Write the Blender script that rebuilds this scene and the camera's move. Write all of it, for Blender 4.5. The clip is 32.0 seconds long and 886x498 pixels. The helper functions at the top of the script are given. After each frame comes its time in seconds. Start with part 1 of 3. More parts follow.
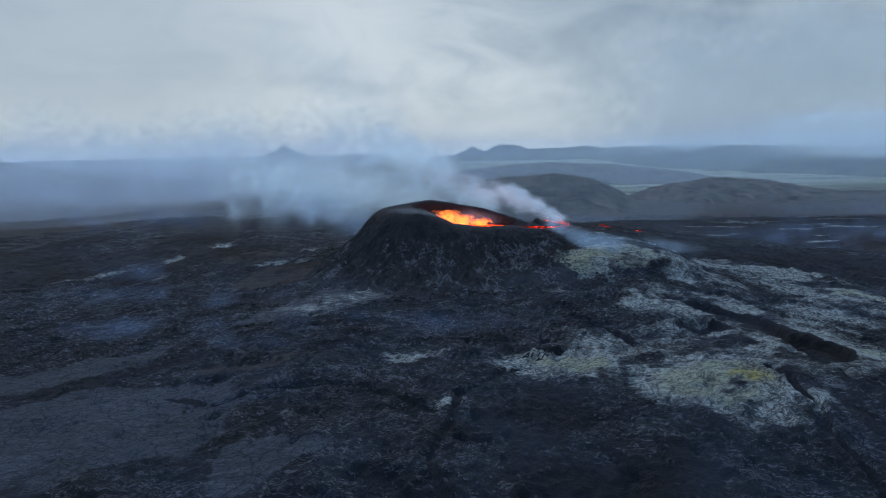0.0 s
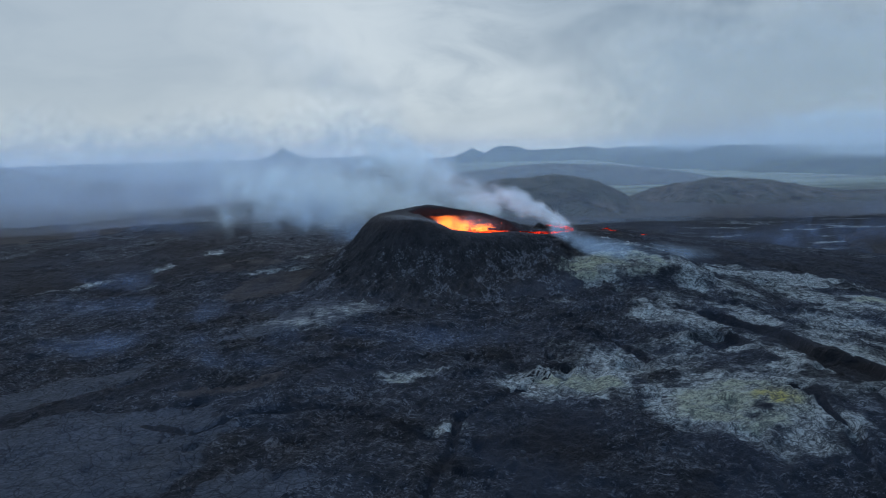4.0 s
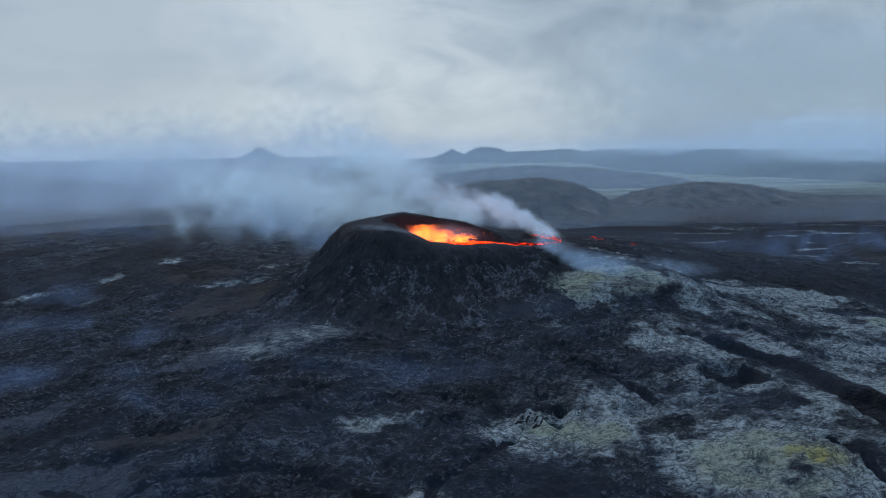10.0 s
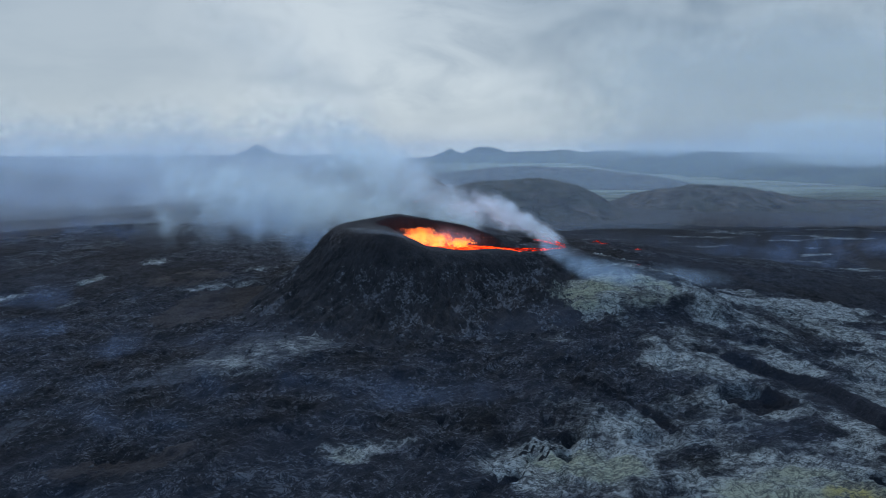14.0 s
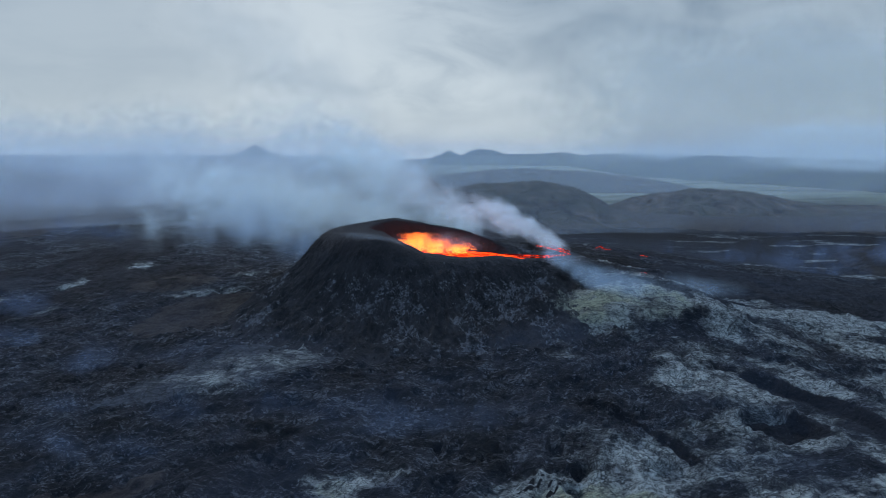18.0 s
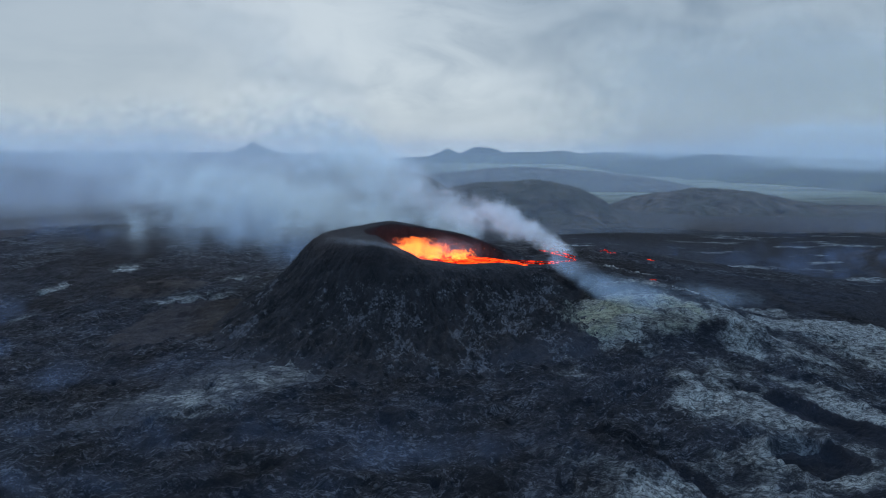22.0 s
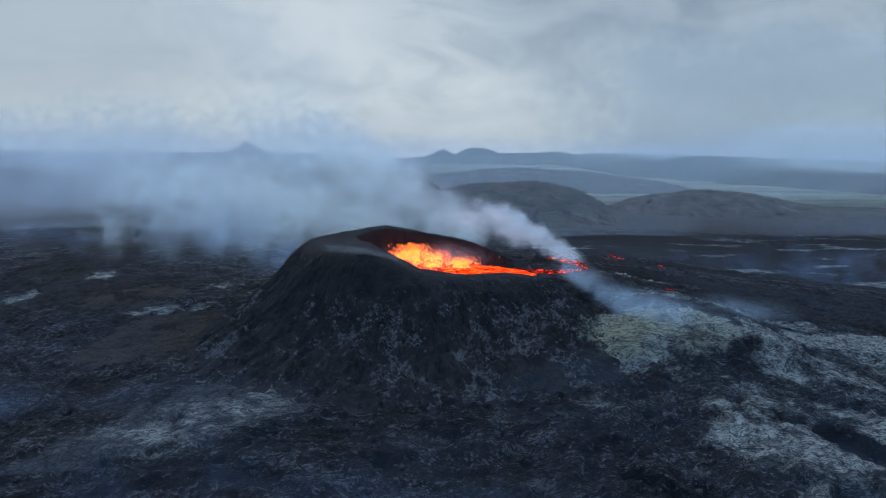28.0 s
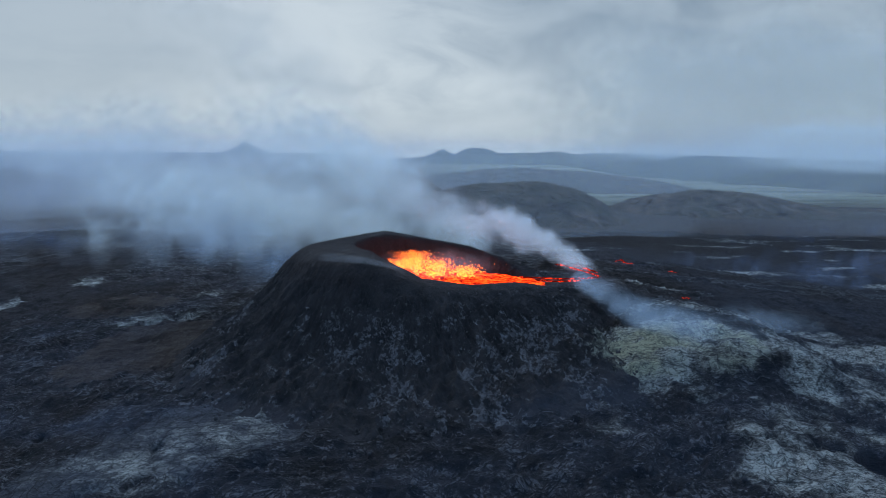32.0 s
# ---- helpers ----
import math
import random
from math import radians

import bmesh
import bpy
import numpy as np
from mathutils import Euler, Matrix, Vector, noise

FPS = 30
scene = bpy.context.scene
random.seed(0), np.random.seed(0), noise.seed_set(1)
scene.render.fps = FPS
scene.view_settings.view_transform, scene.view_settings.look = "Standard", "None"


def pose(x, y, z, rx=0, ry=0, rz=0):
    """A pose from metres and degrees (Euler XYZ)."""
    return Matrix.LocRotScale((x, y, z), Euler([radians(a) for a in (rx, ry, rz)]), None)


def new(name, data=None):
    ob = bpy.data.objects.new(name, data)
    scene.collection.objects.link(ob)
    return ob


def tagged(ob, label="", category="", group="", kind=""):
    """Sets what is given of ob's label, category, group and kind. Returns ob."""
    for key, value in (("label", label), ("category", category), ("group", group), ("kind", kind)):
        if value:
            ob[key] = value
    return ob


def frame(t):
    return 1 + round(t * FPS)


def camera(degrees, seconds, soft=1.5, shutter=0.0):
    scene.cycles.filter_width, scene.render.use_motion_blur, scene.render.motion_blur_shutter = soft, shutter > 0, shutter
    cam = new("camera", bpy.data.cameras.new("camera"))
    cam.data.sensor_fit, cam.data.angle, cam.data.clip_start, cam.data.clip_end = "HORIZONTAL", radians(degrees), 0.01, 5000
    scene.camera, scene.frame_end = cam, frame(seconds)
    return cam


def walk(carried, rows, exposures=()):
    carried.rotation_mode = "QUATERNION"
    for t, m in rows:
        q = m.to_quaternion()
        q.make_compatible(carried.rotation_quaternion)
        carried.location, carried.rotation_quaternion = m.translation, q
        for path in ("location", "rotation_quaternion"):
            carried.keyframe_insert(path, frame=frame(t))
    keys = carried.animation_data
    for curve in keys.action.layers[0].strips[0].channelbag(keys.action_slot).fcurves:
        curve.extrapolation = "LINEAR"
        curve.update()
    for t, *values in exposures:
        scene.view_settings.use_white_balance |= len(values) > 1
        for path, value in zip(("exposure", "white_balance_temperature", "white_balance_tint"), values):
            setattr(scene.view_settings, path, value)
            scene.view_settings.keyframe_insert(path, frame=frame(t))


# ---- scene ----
# The camera: a drone that flies level towards the cone.
cam = camera(72.9, 32.0, 0.85)
FLIGHT = [
    (0, 0.00, -0.00, 47.00, 80.58, -1.21, 0.02),
    (0.5, -0.22, 0.87, 46.88, 80.65, -1.28, 0.19),
    (1, -0.54, 1.66, 46.88, 80.66, -1.37, 0.33),
    (1.5, -0.21, 3.14, 47.05, 80.67, -1.45, 0.60),
    (2, 0.13, 5.07, 47.23, 80.67, -1.55, 0.80),
    (2.5, 0.24, 6.80, 47.36, 80.67, -1.62, 0.88),
    (3, 0.35, 8.27, 47.39, 80.71, -1.63, 0.52),
    (3.5, 0.49, 10.20, 47.46, 80.72, -1.64, 0.27),
    (5.5, 1.20, 18.31, 47.52, 80.85, -1.58, -0.77),
    (6, 1.28, 20.43, 47.64, 80.86, -1.55, -0.94),
    (7, 1.64, 24.71, 47.65, 80.88, -1.45, -1.33),
    (8, 1.78, 29.14, 47.55, 80.91, -1.29, -1.60),
    (9, 1.76, 33.39, 47.92, 80.84, -1.12, -1.83),
    (10, 2.06, 37.81, 48.30, 80.75, -0.96, -1.98),
    (11, 2.11, 41.46, 48.49, 80.70, -0.78, -2.07),
    (12, 2.17, 45.09, 48.34, 80.72, -0.59, -2.18),
    (13, 2.34, 48.38, 48.16, 80.73, -0.40, -2.21),
    (14, 2.44, 51.80, 48.14, 80.69, -0.27, -2.26),
    (14.5, 2.60, 53.39, 48.17, 80.70, -0.22, -2.25),
    (16.5, 2.89, 59.60, 48.02, 80.77, 0.00, -2.32),
    (17, 2.90, 61.07, 48.00, 80.80, 0.07, -2.35),
    (18, 2.91, 64.10, 47.80, 80.87, 0.16, -2.45),
    (19, 2.98, 67.29, 47.87, 80.81, 0.26, -2.49),
    (20, 3.17, 70.57, 48.18, 80.71, 0.30, -2.52),
    (21, 3.16, 73.74, 48.36, 80.66, 0.37, -2.56),
    (22, 3.33, 77.09, 48.41, 80.67, 0.37, -2.60),
    (23, 3.24, 80.21, 48.32, 80.69, 0.39, -2.68),
    (24, 3.15, 83.27, 48.21, 80.69, 0.39, -2.77),
    (25, 2.88, 86.34, 48.10, 80.70, 0.48, -2.86),
    (25.5, 2.79, 88.00, 48.00, 80.72, 0.51, -2.92),
    (27.5, 2.42, 94.12, 47.67, 80.73, 0.55, -3.07),
    (28, 2.30, 95.63, 47.62, 80.74, 0.55, -3.12),
    (29, 2.10, 98.50, 47.86, 80.73, 0.60, -3.18),
    (30, 1.94, 101.53, 47.91, 80.72, 0.57, -3.24),
    (31, 1.88, 104.41, 47.87, 80.75, 0.54, -3.21),
    (32, 1.70, 107.00, 48.04, 80.74, 0.49, -3.20),
]
walk(cam, [(t, pose(x, y, z, tilt, 0, yaw) @ pose(0, 0, 0, 0, 0, roll)) for t, x, y, z, tilt, roll, yaw in FLIGHT])
scene.cycles.transparent_max_bounces = 48

# ---- light: an overcast sky, broken in the middle, and a weak wide sun behind it ----
SUN_HEIGHT, SUN_TURN = radians(38), radians(-15)
SKY_GAIN, CLOUD_GAIN = 0.05, 1.32


def nodes_of(tree):
    tree.nodes.clear()

    def add(kind, inputs=(), **settings):
        n = tree.nodes.new(kind)
        for key, value in settings.items():
            setattr(n, key, value)
        for key, value in dict(inputs).items():
            if isinstance(value, bpy.types.NodeSocket):
                tree.links.new(value, n.inputs[key])
            else:
                n.inputs[key].default_value = value
        return n

    return add


def ramp(add, fac, stops, mode="EASE"):
    n = add("ShaderNodeValToRGB", {"Fac": fac})
    n.color_ramp.interpolation = mode
    while len(n.color_ramp.elements) < len(stops):
        n.color_ramp.elements.new(0.5)
    for e, (at, c) in zip(n.color_ramp.elements, stops):
        e.position, e.color = at, (c, c, c, 1) if isinstance(c, (int, float)) else (*c, 1)
    return n.outputs["Color"]


def maths(add, op, a, b=0.0, clamp=False):
    return add("ShaderNodeMath", {0: a, 1: b}, operation=op, use_clamp=clamp).outputs[0]


def blend(add, fac, a, b, mode="MIX"):
    n = add("ShaderNodeMix", data_type="RGBA", blend_type=mode)
    for key, value in ((0, fac), (6, a), (7, b)):
        if isinstance(value, bpy.types.NodeSocket):
            n.id_data.links.new(value, n.inputs[key])
        else:
            n.inputs[key].default_value = value if key == 0 else (*value, 1)
    return n.outputs[2]


def fog_noise(add, where, scale, detail=4.0, rough=0.55, distortion=0.0):
    return add("ShaderNodeTexNoise", {"Vector": where, "Scale": scale, "Detail": detail, "Roughness": rough, "Distortion": distortion}).outputs["Fac"]


def hard_noise(add, where, scale, detail=5.0, rough=0.6, distortion=0.0, lo=0.30, hi=0.70):
    """The same, stretched to the whole range from 0 to 1."""
    return add("ShaderNodeMapRange", {"Value": fog_noise(add, where, scale, detail, rough, distortion), "From Min": lo, "From Max": hi}).outputs[0]


world = bpy.data.worlds.new("overcast_sky")
scene.world = world
world.use_nodes = True
add = nodes_of(world.node_tree)
sky = add("ShaderNodeTexSky", sky_type="NISHITA", sun_disc=False, sun_elevation=SUN_HEIGHT, sun_rotation=SUN_TURN)
way = add("ShaderNodeTexCoord").outputs["Generated"]
flat = add("ShaderNodeMapping", {"Vector": way, "Scale": (1.0, 1.0, 2.2)}).outputs["Vector"]
big = fog_noise(add, flat, 1.7, 3, 0.5, 0.6)
fine = fog_noise(add, flat, 6.0, 5, 0.55, 0.8)
split = add("ShaderNodeSeparateXYZ", {"Vector": way})
# the heavy grey-blue bank of cloud stands to the east of the plume, the thin bright cloud over the crater
east = maths(add, "ADD", split.outputs["X"], maths(add, "MULTIPLY", maths(add, "SUBTRACT", big, 0.5), 0.85))
high = split.outputs["Z"]
side = maths(add, "ADD", east, maths(add, "MULTIPLY", high, 1.1))
bank = ramp(add, side, [(0.20, 0.0), (0.60, 1.0)])
thin = ramp(add, maths(add, "ADD", maths(add, "MULTIPLY", fine, 0.65), maths(add, "MULTIPLY", big, 0.45)), [(0.40, 0.0), (0.68, 1.0)])
west = ramp(add, maths(add, "ADD", split.outputs["X"], 0.5), [(0.05, 1.0), (0.42, 0.0)])
pale = blend(add, thin, (0.315, 0.385, 0.455), (0.455, 0.525, 0.58))
pale = blend(add, maths(add, "MULTIPLY", west, 0.75), pale, (0.285, 0.355, 0.425))
deep = blend(add, thin, (0.175, 0.24, 0.315), (0.29, 0.365, 0.44))
cloud = blend(add, bank, pale, deep)
low = ramp(add, high, [(0.0, 1.0), (0.13, 0.0)])
cloud = blend(add, maths(add, "MULTIPLY", low, 0.5), cloud, (0.40, 0.48, 0.55))
# higher up the cloud thins out and the blue of the clear sky comes through
cloud = blend(add, ramp(add, high, [(0.28, 0.0), (0.52, 1.0)]), cloud, (0.38, 0.63, 1.07))
cloud_light = add("ShaderNodeBackground", {"Color": cloud, "Strength": CLOUD_GAIN})
clear_light = add("ShaderNodeBackground", {"Color": sky.outputs["Color"], "Strength": SKY_GAIN})
mixed = add("ShaderNodeMixShader", {0: 0.9, 1: clear_light.outputs[0], 2: cloud_light.outputs[0]})
add("ShaderNodeOutputWorld", {"Surface": mixed.outputs[0]})

sun = new("sun", bpy.data.lights.new("sun", "SUN"))
sun.data.energy, sun.data.angle, sun.data.color = 0.9, radians(18), (1.0, 0.98, 0.95)
sun.matrix_world = Matrix.Rotation(-SUN_TURN, 4, "Z") @ Matrix.Rotation(SUN_HEIGHT - math.pi / 2, 4, "X")


# ---- noise on arrays ----
TABLE = np.random.RandomState(7).rand(256, 256)


def lattice(x, y, seed):
    """Smooth noise from 0 to 1, one hump a unit."""
    x, y = x + seed * 17.31, y + seed * 9.73
    i, j = np.floor(x).astype(np.int64), np.floor(y).astype(np.int64)
    u, v = x - i, y - j
    u, v = u * u * u * (u * (u * 6 - 15) + 10), v * v * v * (v * (v * 6 - 15) + 10)
    i0, j0, i1, j1 = i & 255, j & 255, (i + 1) & 255, (j + 1) & 255
    return (TABLE[i0, j0] * (1 - u) + TABLE[i1, j0] * u) * (1 - v) + (TABLE[i0, j1] * (1 - u) + TABLE[i1, j1] * u) * v


def cloudy(x, y, size, octaves=4, seed=0, gain=0.5):
    """Fractal noise from 0 to 1 with the largest humps of that size in metres."""
    total, weight, a = 0.0, 1.0, 0.0
    x, y = x / size, y / size
    for n in range(octaves):
        total, a = total + weight * lattice(x, y, seed + n), a + weight
        x, y, weight = 1.63 * x - 1.21 * y, 1.21 * x + 1.63 * y, weight * gain
    return total / a


def ridged(x, y, size, octaves=4, seed=0, gain=0.55):
    total, weight, a = 0.0, 1.0, 0.0
    x, y = x / size, y / size
    for n in range(octaves):
        total, a = total + weight * (1 - np.abs(2 * lattice(x, y, seed + n) - 1)) ** 2, a + weight
        x, y, weight = 1.63 * x - 1.21 * y, 1.21 * x + 1.63 * y, weight * gain
    return total / a


def step(a, b, v):
    v = np.clip((v - a) / (b - a), 0, 1)
    return v * v * (3 - 2 * v)


def blot(x, y, cx, cy, rx, ry, turn=0.0):
    """1 at the middle of an oval, 0 from its edge outwards."""
    c, s = math.cos(radians(turn)), math.sin(radians(turn))
    u, v = ((x - cx) * c + (y - cy) * s) / rx, (-(x - cx) * s + (y - cy) * c) / ry
    return np.clip(1 - u * u - v * v, 0, 1)


def from_line(x, y, line):
    """The distance to a line of corners, and how far along it the nearest place lies, from 0 to 1."""
    best, along = np.full(np.shape(x), 1e9), np.zeros(np.shape(x))
    for n, ((ax, ay), (bx, by)) in enumerate(zip(line, line[1:])):
        t = np.clip(((x - ax) * (bx - ax) + (y - ay) * (by - ay)) / ((bx - ax) ** 2 + (by - ay) ** 2), 0, 1)
        d = np.hypot(x - ax - t * (bx - ax), y - ay - t * (by - ay))
        along = np.where(d < best, (n + t) / (len(line) - 1), along)
        best = np.minimum(d, best)
    return best, along


# ---- the lie of the land ----
# x, y, reach and height of the broad swells of the lava field
SWELLS = [
    (20, 285, 70, 10.7), (85, 255, 21, 5.5), (60, 215, 30, 3.2), (95, 150, 28, 9.0), (60, 290, 40, 5.0), (-140, 350, 60, 7.4),
    (-190, 690, 110, 8.8), (-215, 520, 110, 5.0), (110, 380, 90, 11.5), (260, 500, 160, -8.4), (-200, 280, 70, -9.6), (0, 140, 45, 3.1),
    (-90, 180, 50, 0.7), (0, 620, 160, 6.4), (170, 245, 40, 2.0), (-45, 225, 28, 4.2), (-185, 665, 36, 9.0), (54, 124, 16, 2.0),
]
TRENCH = [(90, 206), (98, 196), (102, 183), (99, 168), (102, 159), (100, 151)]
FISSURE = [(82, 146), (84, 140), (83, 134), (84, 128), (81, 121), (82, 108), (78, 96)]
GULLY = [(59, 210), (43, 197), (33, 180), (26, 164), (20, 155), (12, 148), (3, 140), (1, 127), (-4, 112), (0, 98)]
GULLY_SHORT = [(40, 191), (48, 186), (55, 176), (57, 170)]
CRACK_WEST = [(-72, 148), (-57, 140), (-45, 147), (-33, 148), (-24, 146), (-12, 139), (-2, 132)]
TRACKS = [(-75, 158), (-48, 172), (-25, 181), (-12, 190)]


def lie(x, y):
    """The height of the land without its roughness."""
    z = -17.0 + 0 * x
    for mx, my, reach, height in SWELLS:
        z = z + height * np.exp(-((x - mx) ** 2 + (y - my) ** 2) / (2 * reach * reach))
    z = z - 50 * step(430, 680, y + 0.25 * x) * step(20, 190, x + 0.12 * (y - 430)) - 10 * step(120, 330, x) * step(520, 200, y)
    z = z + 40 * step(900, 4700, y) * step(300, -600, x)
    return z + 70 * step(3000, 4700, y) * step(-600, 300, x)


def roughness_of(x, y):
    """How broken the surface is: sheets of smooth crust lie low on the west and in the north-east."""
    return 1 - 0.75 * smooth_crust(x, y)


def smooth_crust(x, y):
    edge = (cloudy(x, y, 26, 4, 11) - 0.5) * 1.1
    x, y = x + 26 * (cloudy(x, y, 24, 4, 13) - 0.5), y + 18 * (cloudy(x, y, 20, 4, 17) - 0.5)
    m = 0.0
    for cx, cy, rx, ry, turn in ((-88, 128, 46, 30, 25), (-118, 172, 30, 13, 30), (-40, 112, 13, 9, 10), (-72, 152, 22, 8, -20), (-44, 216, 26, 14, 12), (-60, 205, 12, 7, 0)):
        m = np.maximum(m, step(0.0, 0.34, blot(x, y, cx, cy, rx, ry, turn) + edge * 0.5))
    tongue, _ = from_line(x, y, [(-128, 142), (-112, 154), (-98, 166), (-84, 182)])
    return m * step(4.5, 7.5, tongue + edge * 9)


def beside_channel(x, y):
    """The distance from the lava channel, the way along it, and how strongly its banks are roped."""
    d, along = from_line(x, y, GULLY)
    return d, along * 22.0, step(30, 8, d) * step(0.8, 3.0, d)


def land(x, y):
    """The lava field with its swells, ropes, clefts and pits."""
    near = step(900, 300, y) * step(420, 200, np.abs(x))
    wx, wy = x + 9 * (cloudy(x, y, 30, 3, 21) - 0.5), y + 9 * (cloudy(x, y, 30, 3, 25) - 0.5)
    r = roughness_of(x, y)
    flat = 0.3 + 0.7 * step(4, 16, from_line(x, y, TRENCH)[0])
    z = lie(x, y) + near * (3.2 * (cloudy(x, y, 42, 3, 3) - 0.5) + r * flat * (2.0 * (ridged(wx, wy * 1.5, 15, 3, 5) - 0.35) + 1.4 * (ridged(wx * 1.2, wy * 1.5, 5.0, 4, 8) - 0.4) + 0.6 * (ridged(x, y, 2.0, 2, 15) - 0.4)))
    z = z + (1 - near) * 5 * (cloudy(x, y, 130, 4, 31) - 0.5) * step(300, 500, np.hypot(x, y))
    bluff = step(42, 54, x) * step(112, 92, x) * step(290, 262, y)
    z = z + 3.6 * bluff * (step(231, 239, y + 5 * (cloudy(x, y, 9, 3, 37) - 0.5)) - 0.45)
    wob = 3.0 * (cloudy(x, y, 7, 3, 41) - 0.5) + 1.6 * (cloudy(x, y, 2.2, 2, 45) - 0.5)
    d, along = from_line(x, y, TRENCH)
    wide = 4.2 + 2.0 * np.sin(along * 9)
    z = z - 3.2 * step(wide + 1.2, wide - 1.6, d + wob)
    z = z - 3.6 * step(0.05, 0.3, blot(x, y, 80, 182, 8, 8) + 0.12 * wob)
    # ropy levees that follow the channel
    d, run, band = beside_channel(x, y)
    z = z + band * 0.9 * (ridged(d + 1.2 * wob, run, 4.2, 3, 47) - 0.4)
    # runnels down the face of the bluff
    face = bluff * step(222, 232, y) * step(256, 244, y)
    z = z + 1.1 * face * (ridged(x + 0.6 * wob, y * 0.16, 3.4, 3, 49) - 0.4)
    for line, width, depth in ((FISSURE, 0.3, 1.3), (GULLY[4:], 0.7, 1.2), (GULLY[:5], 0.2, 0.5), (GULLY_SHORT, 0.5, 1.2), (CRACK_WEST, 0.6, 1.0), (TRACKS, 0.4, 0.5)):
        d, along = from_line(x, y, line)
        z = z - depth * step(width + 1.0, 0.2, d + 0.8 * wob) + 0.35 * depth * np.exp(-((d - width - 1.8) / 1.3) ** 2)
    return z


# ---- the cone: a broad western shoulder, a crater with a low southern lip and a breach to the east ----
CX, CY = 6.0, 280.0


def rim_height(x, y):
    back = np.interp(x, [-34, -18, -6, 8, 21, 30, 39, 46], [19.5, 21, 22.3, 19.8, 17.4, 14.4, 9.8, 8.5])
    lip = np.interp(x, [-34, -20, -9, -2, 5, 17, 30, 38, 46], [19.2, 21.0, 21.0, 17.8, 14.8, 13.2, 13.2, 11.5, 9.0])
    return lip + (back - lip) * step(262, 298, y)


def cone(x, y):
    """Height of the cone above the lie of the land, or the land itself further out."""
    ground = lie(x, y)
    ang = np.arctan2(y - CY, x - CX)
    wav = 1 + 0.05 * np.sin(3 * ang + 1) + 0.03 * np.sin(7 * ang) + 0.06 * (cloudy(np.cos(ang) * 20 + 50, np.sin(ang) * 20, 6, 3, 51) - 0.5)
    u, v = (x - CX) / (35 * wav), (y - CY) / (22 * wav)
    rho = np.hypot(u, v) + 1e-6
    far = np.hypot(x - CX, y - CY)
    d = np.maximum(0, (rho - 1) * far / rho)
    px, py = np.where(rho > 1, CX + (x - CX) / rho, x), np.where(rho > 1, CY + (y - CY) / rho, y)
    top = rim_height(px, py)
    k = 8.5
    keep = (1 + d / k) * np.exp(-d / k)
    z = ground + (top - ground) * keep
    # gullied flank
    flank = step(2, 12, d) * step(52, 30, d)
    ribs = ridged(ang * 26, far * 0.10, 1.0, 3, 61)
    z = z + flank * (2.4 * (ribs - 0.4) + 2.0 * (ridged(x, y, 8, 5, 65) - 0.4)) + (1.7 * (ridged(x, y, 4.2, 4, 67) - 0.4) + 0.5 * (ridged(x, y, 1.4, 2, 68) - 0.4)) * step(1, 8, d)
    z = z + 0.5 * (cloudy(x, y, 3, 3, 69) - 0.5)
    # crater
    inner = np.hypot((x - 15) / 29.5, (y - 280.5) / 18.5) + 0.10 * (cloudy(x, y, 8, 4, 71) - 0.5)
    z = z + (7.0 - z) * step(1.02, 0.80, inner)
    breach = np.maximum(step(1, 0.0, np.hypot((x - 45) / 13, (y - 288) / 9)), 0)
    return z + (np.minimum(z, 8.2) - z) * breach


def terrace(x, y):
    """The spatter terrace east of the breach."""
    m = np.hypot((x - 53) / 17, (y - 288) / 20) + 0.18 * (cloudy(x, y, 9, 4, 75) - 0.5)
    return step(1.25, 0.85, m)


def add_attribute(me, name, values):
    a = me.attributes.new(name, "FLOAT_COLOR", "POINT")
    a.data.foreach_set("color", np.ascontiguousarray(values, dtype=np.float32).ravel())


def sheet(name, x, y, z, material, mask=None, parent=None, closed=False, where=None):
    """One mesh from three grids of coordinates."""
    rows, cols = x.shape
    me = bpy.data.meshes.new(name)
    me.vertices.add(rows * cols)
    me.vertices.foreach_set("co", np.stack([x, y, z], -1).astype(np.float32).ravel())
    n = np.arange(rows * cols).reshape(rows, cols)
    if closed:
        n = np.concatenate([n, n[:, :1]], 1)
    quads = np.stack([n[:-1, :-1], n[:-1, 1:], n[1:, 1:], n[1:, :-1]], -1).reshape(-1, 4)
    if where is not None:
        quads = quads[where.ravel()[quads[:, 0]]]
    me.loops.add(quads.size)
    me.loops.foreach_set("vertex_index", quads.ravel().astype(np.int32))
    me.polygons.add(len(quads))
    me.polygons.foreach_set("loop_start", np.arange(0, quads.size, 4, dtype=np.int32))
    me.update(calc_edges=True)
    me.validate()
    if mask is not None:
        add_attribute(me, "mask", mask)
    me.polygons.foreach_set("use_smooth", np.ones(len(quads), dtype=bool))
    me.materials.append(material)
    ob = new(name, me)
    ob.parent = parent
    return ob


# ---- materials ----
def material(name):
    m = bpy.data.materials.new(name)
    m.use_nodes = True
    return m, nodes_of(m.node_tree)


def finish(add, colour, rough, height=None, strength=0.5, distance=0.3, specular=0.3):
    inputs = {"Base Color": colour, "Roughness": rough, "Specular IOR Level": specular}
    if height is not None:
        inputs["Normal"] = add("ShaderNodeBump", {"Height": height, "Strength": strength, "Distance": distance}).outputs[0]
    b = add("ShaderNodeBsdfPrincipled", inputs)
    add("ShaderNodeOutputMaterial", {"Surface": b.outputs[0]})


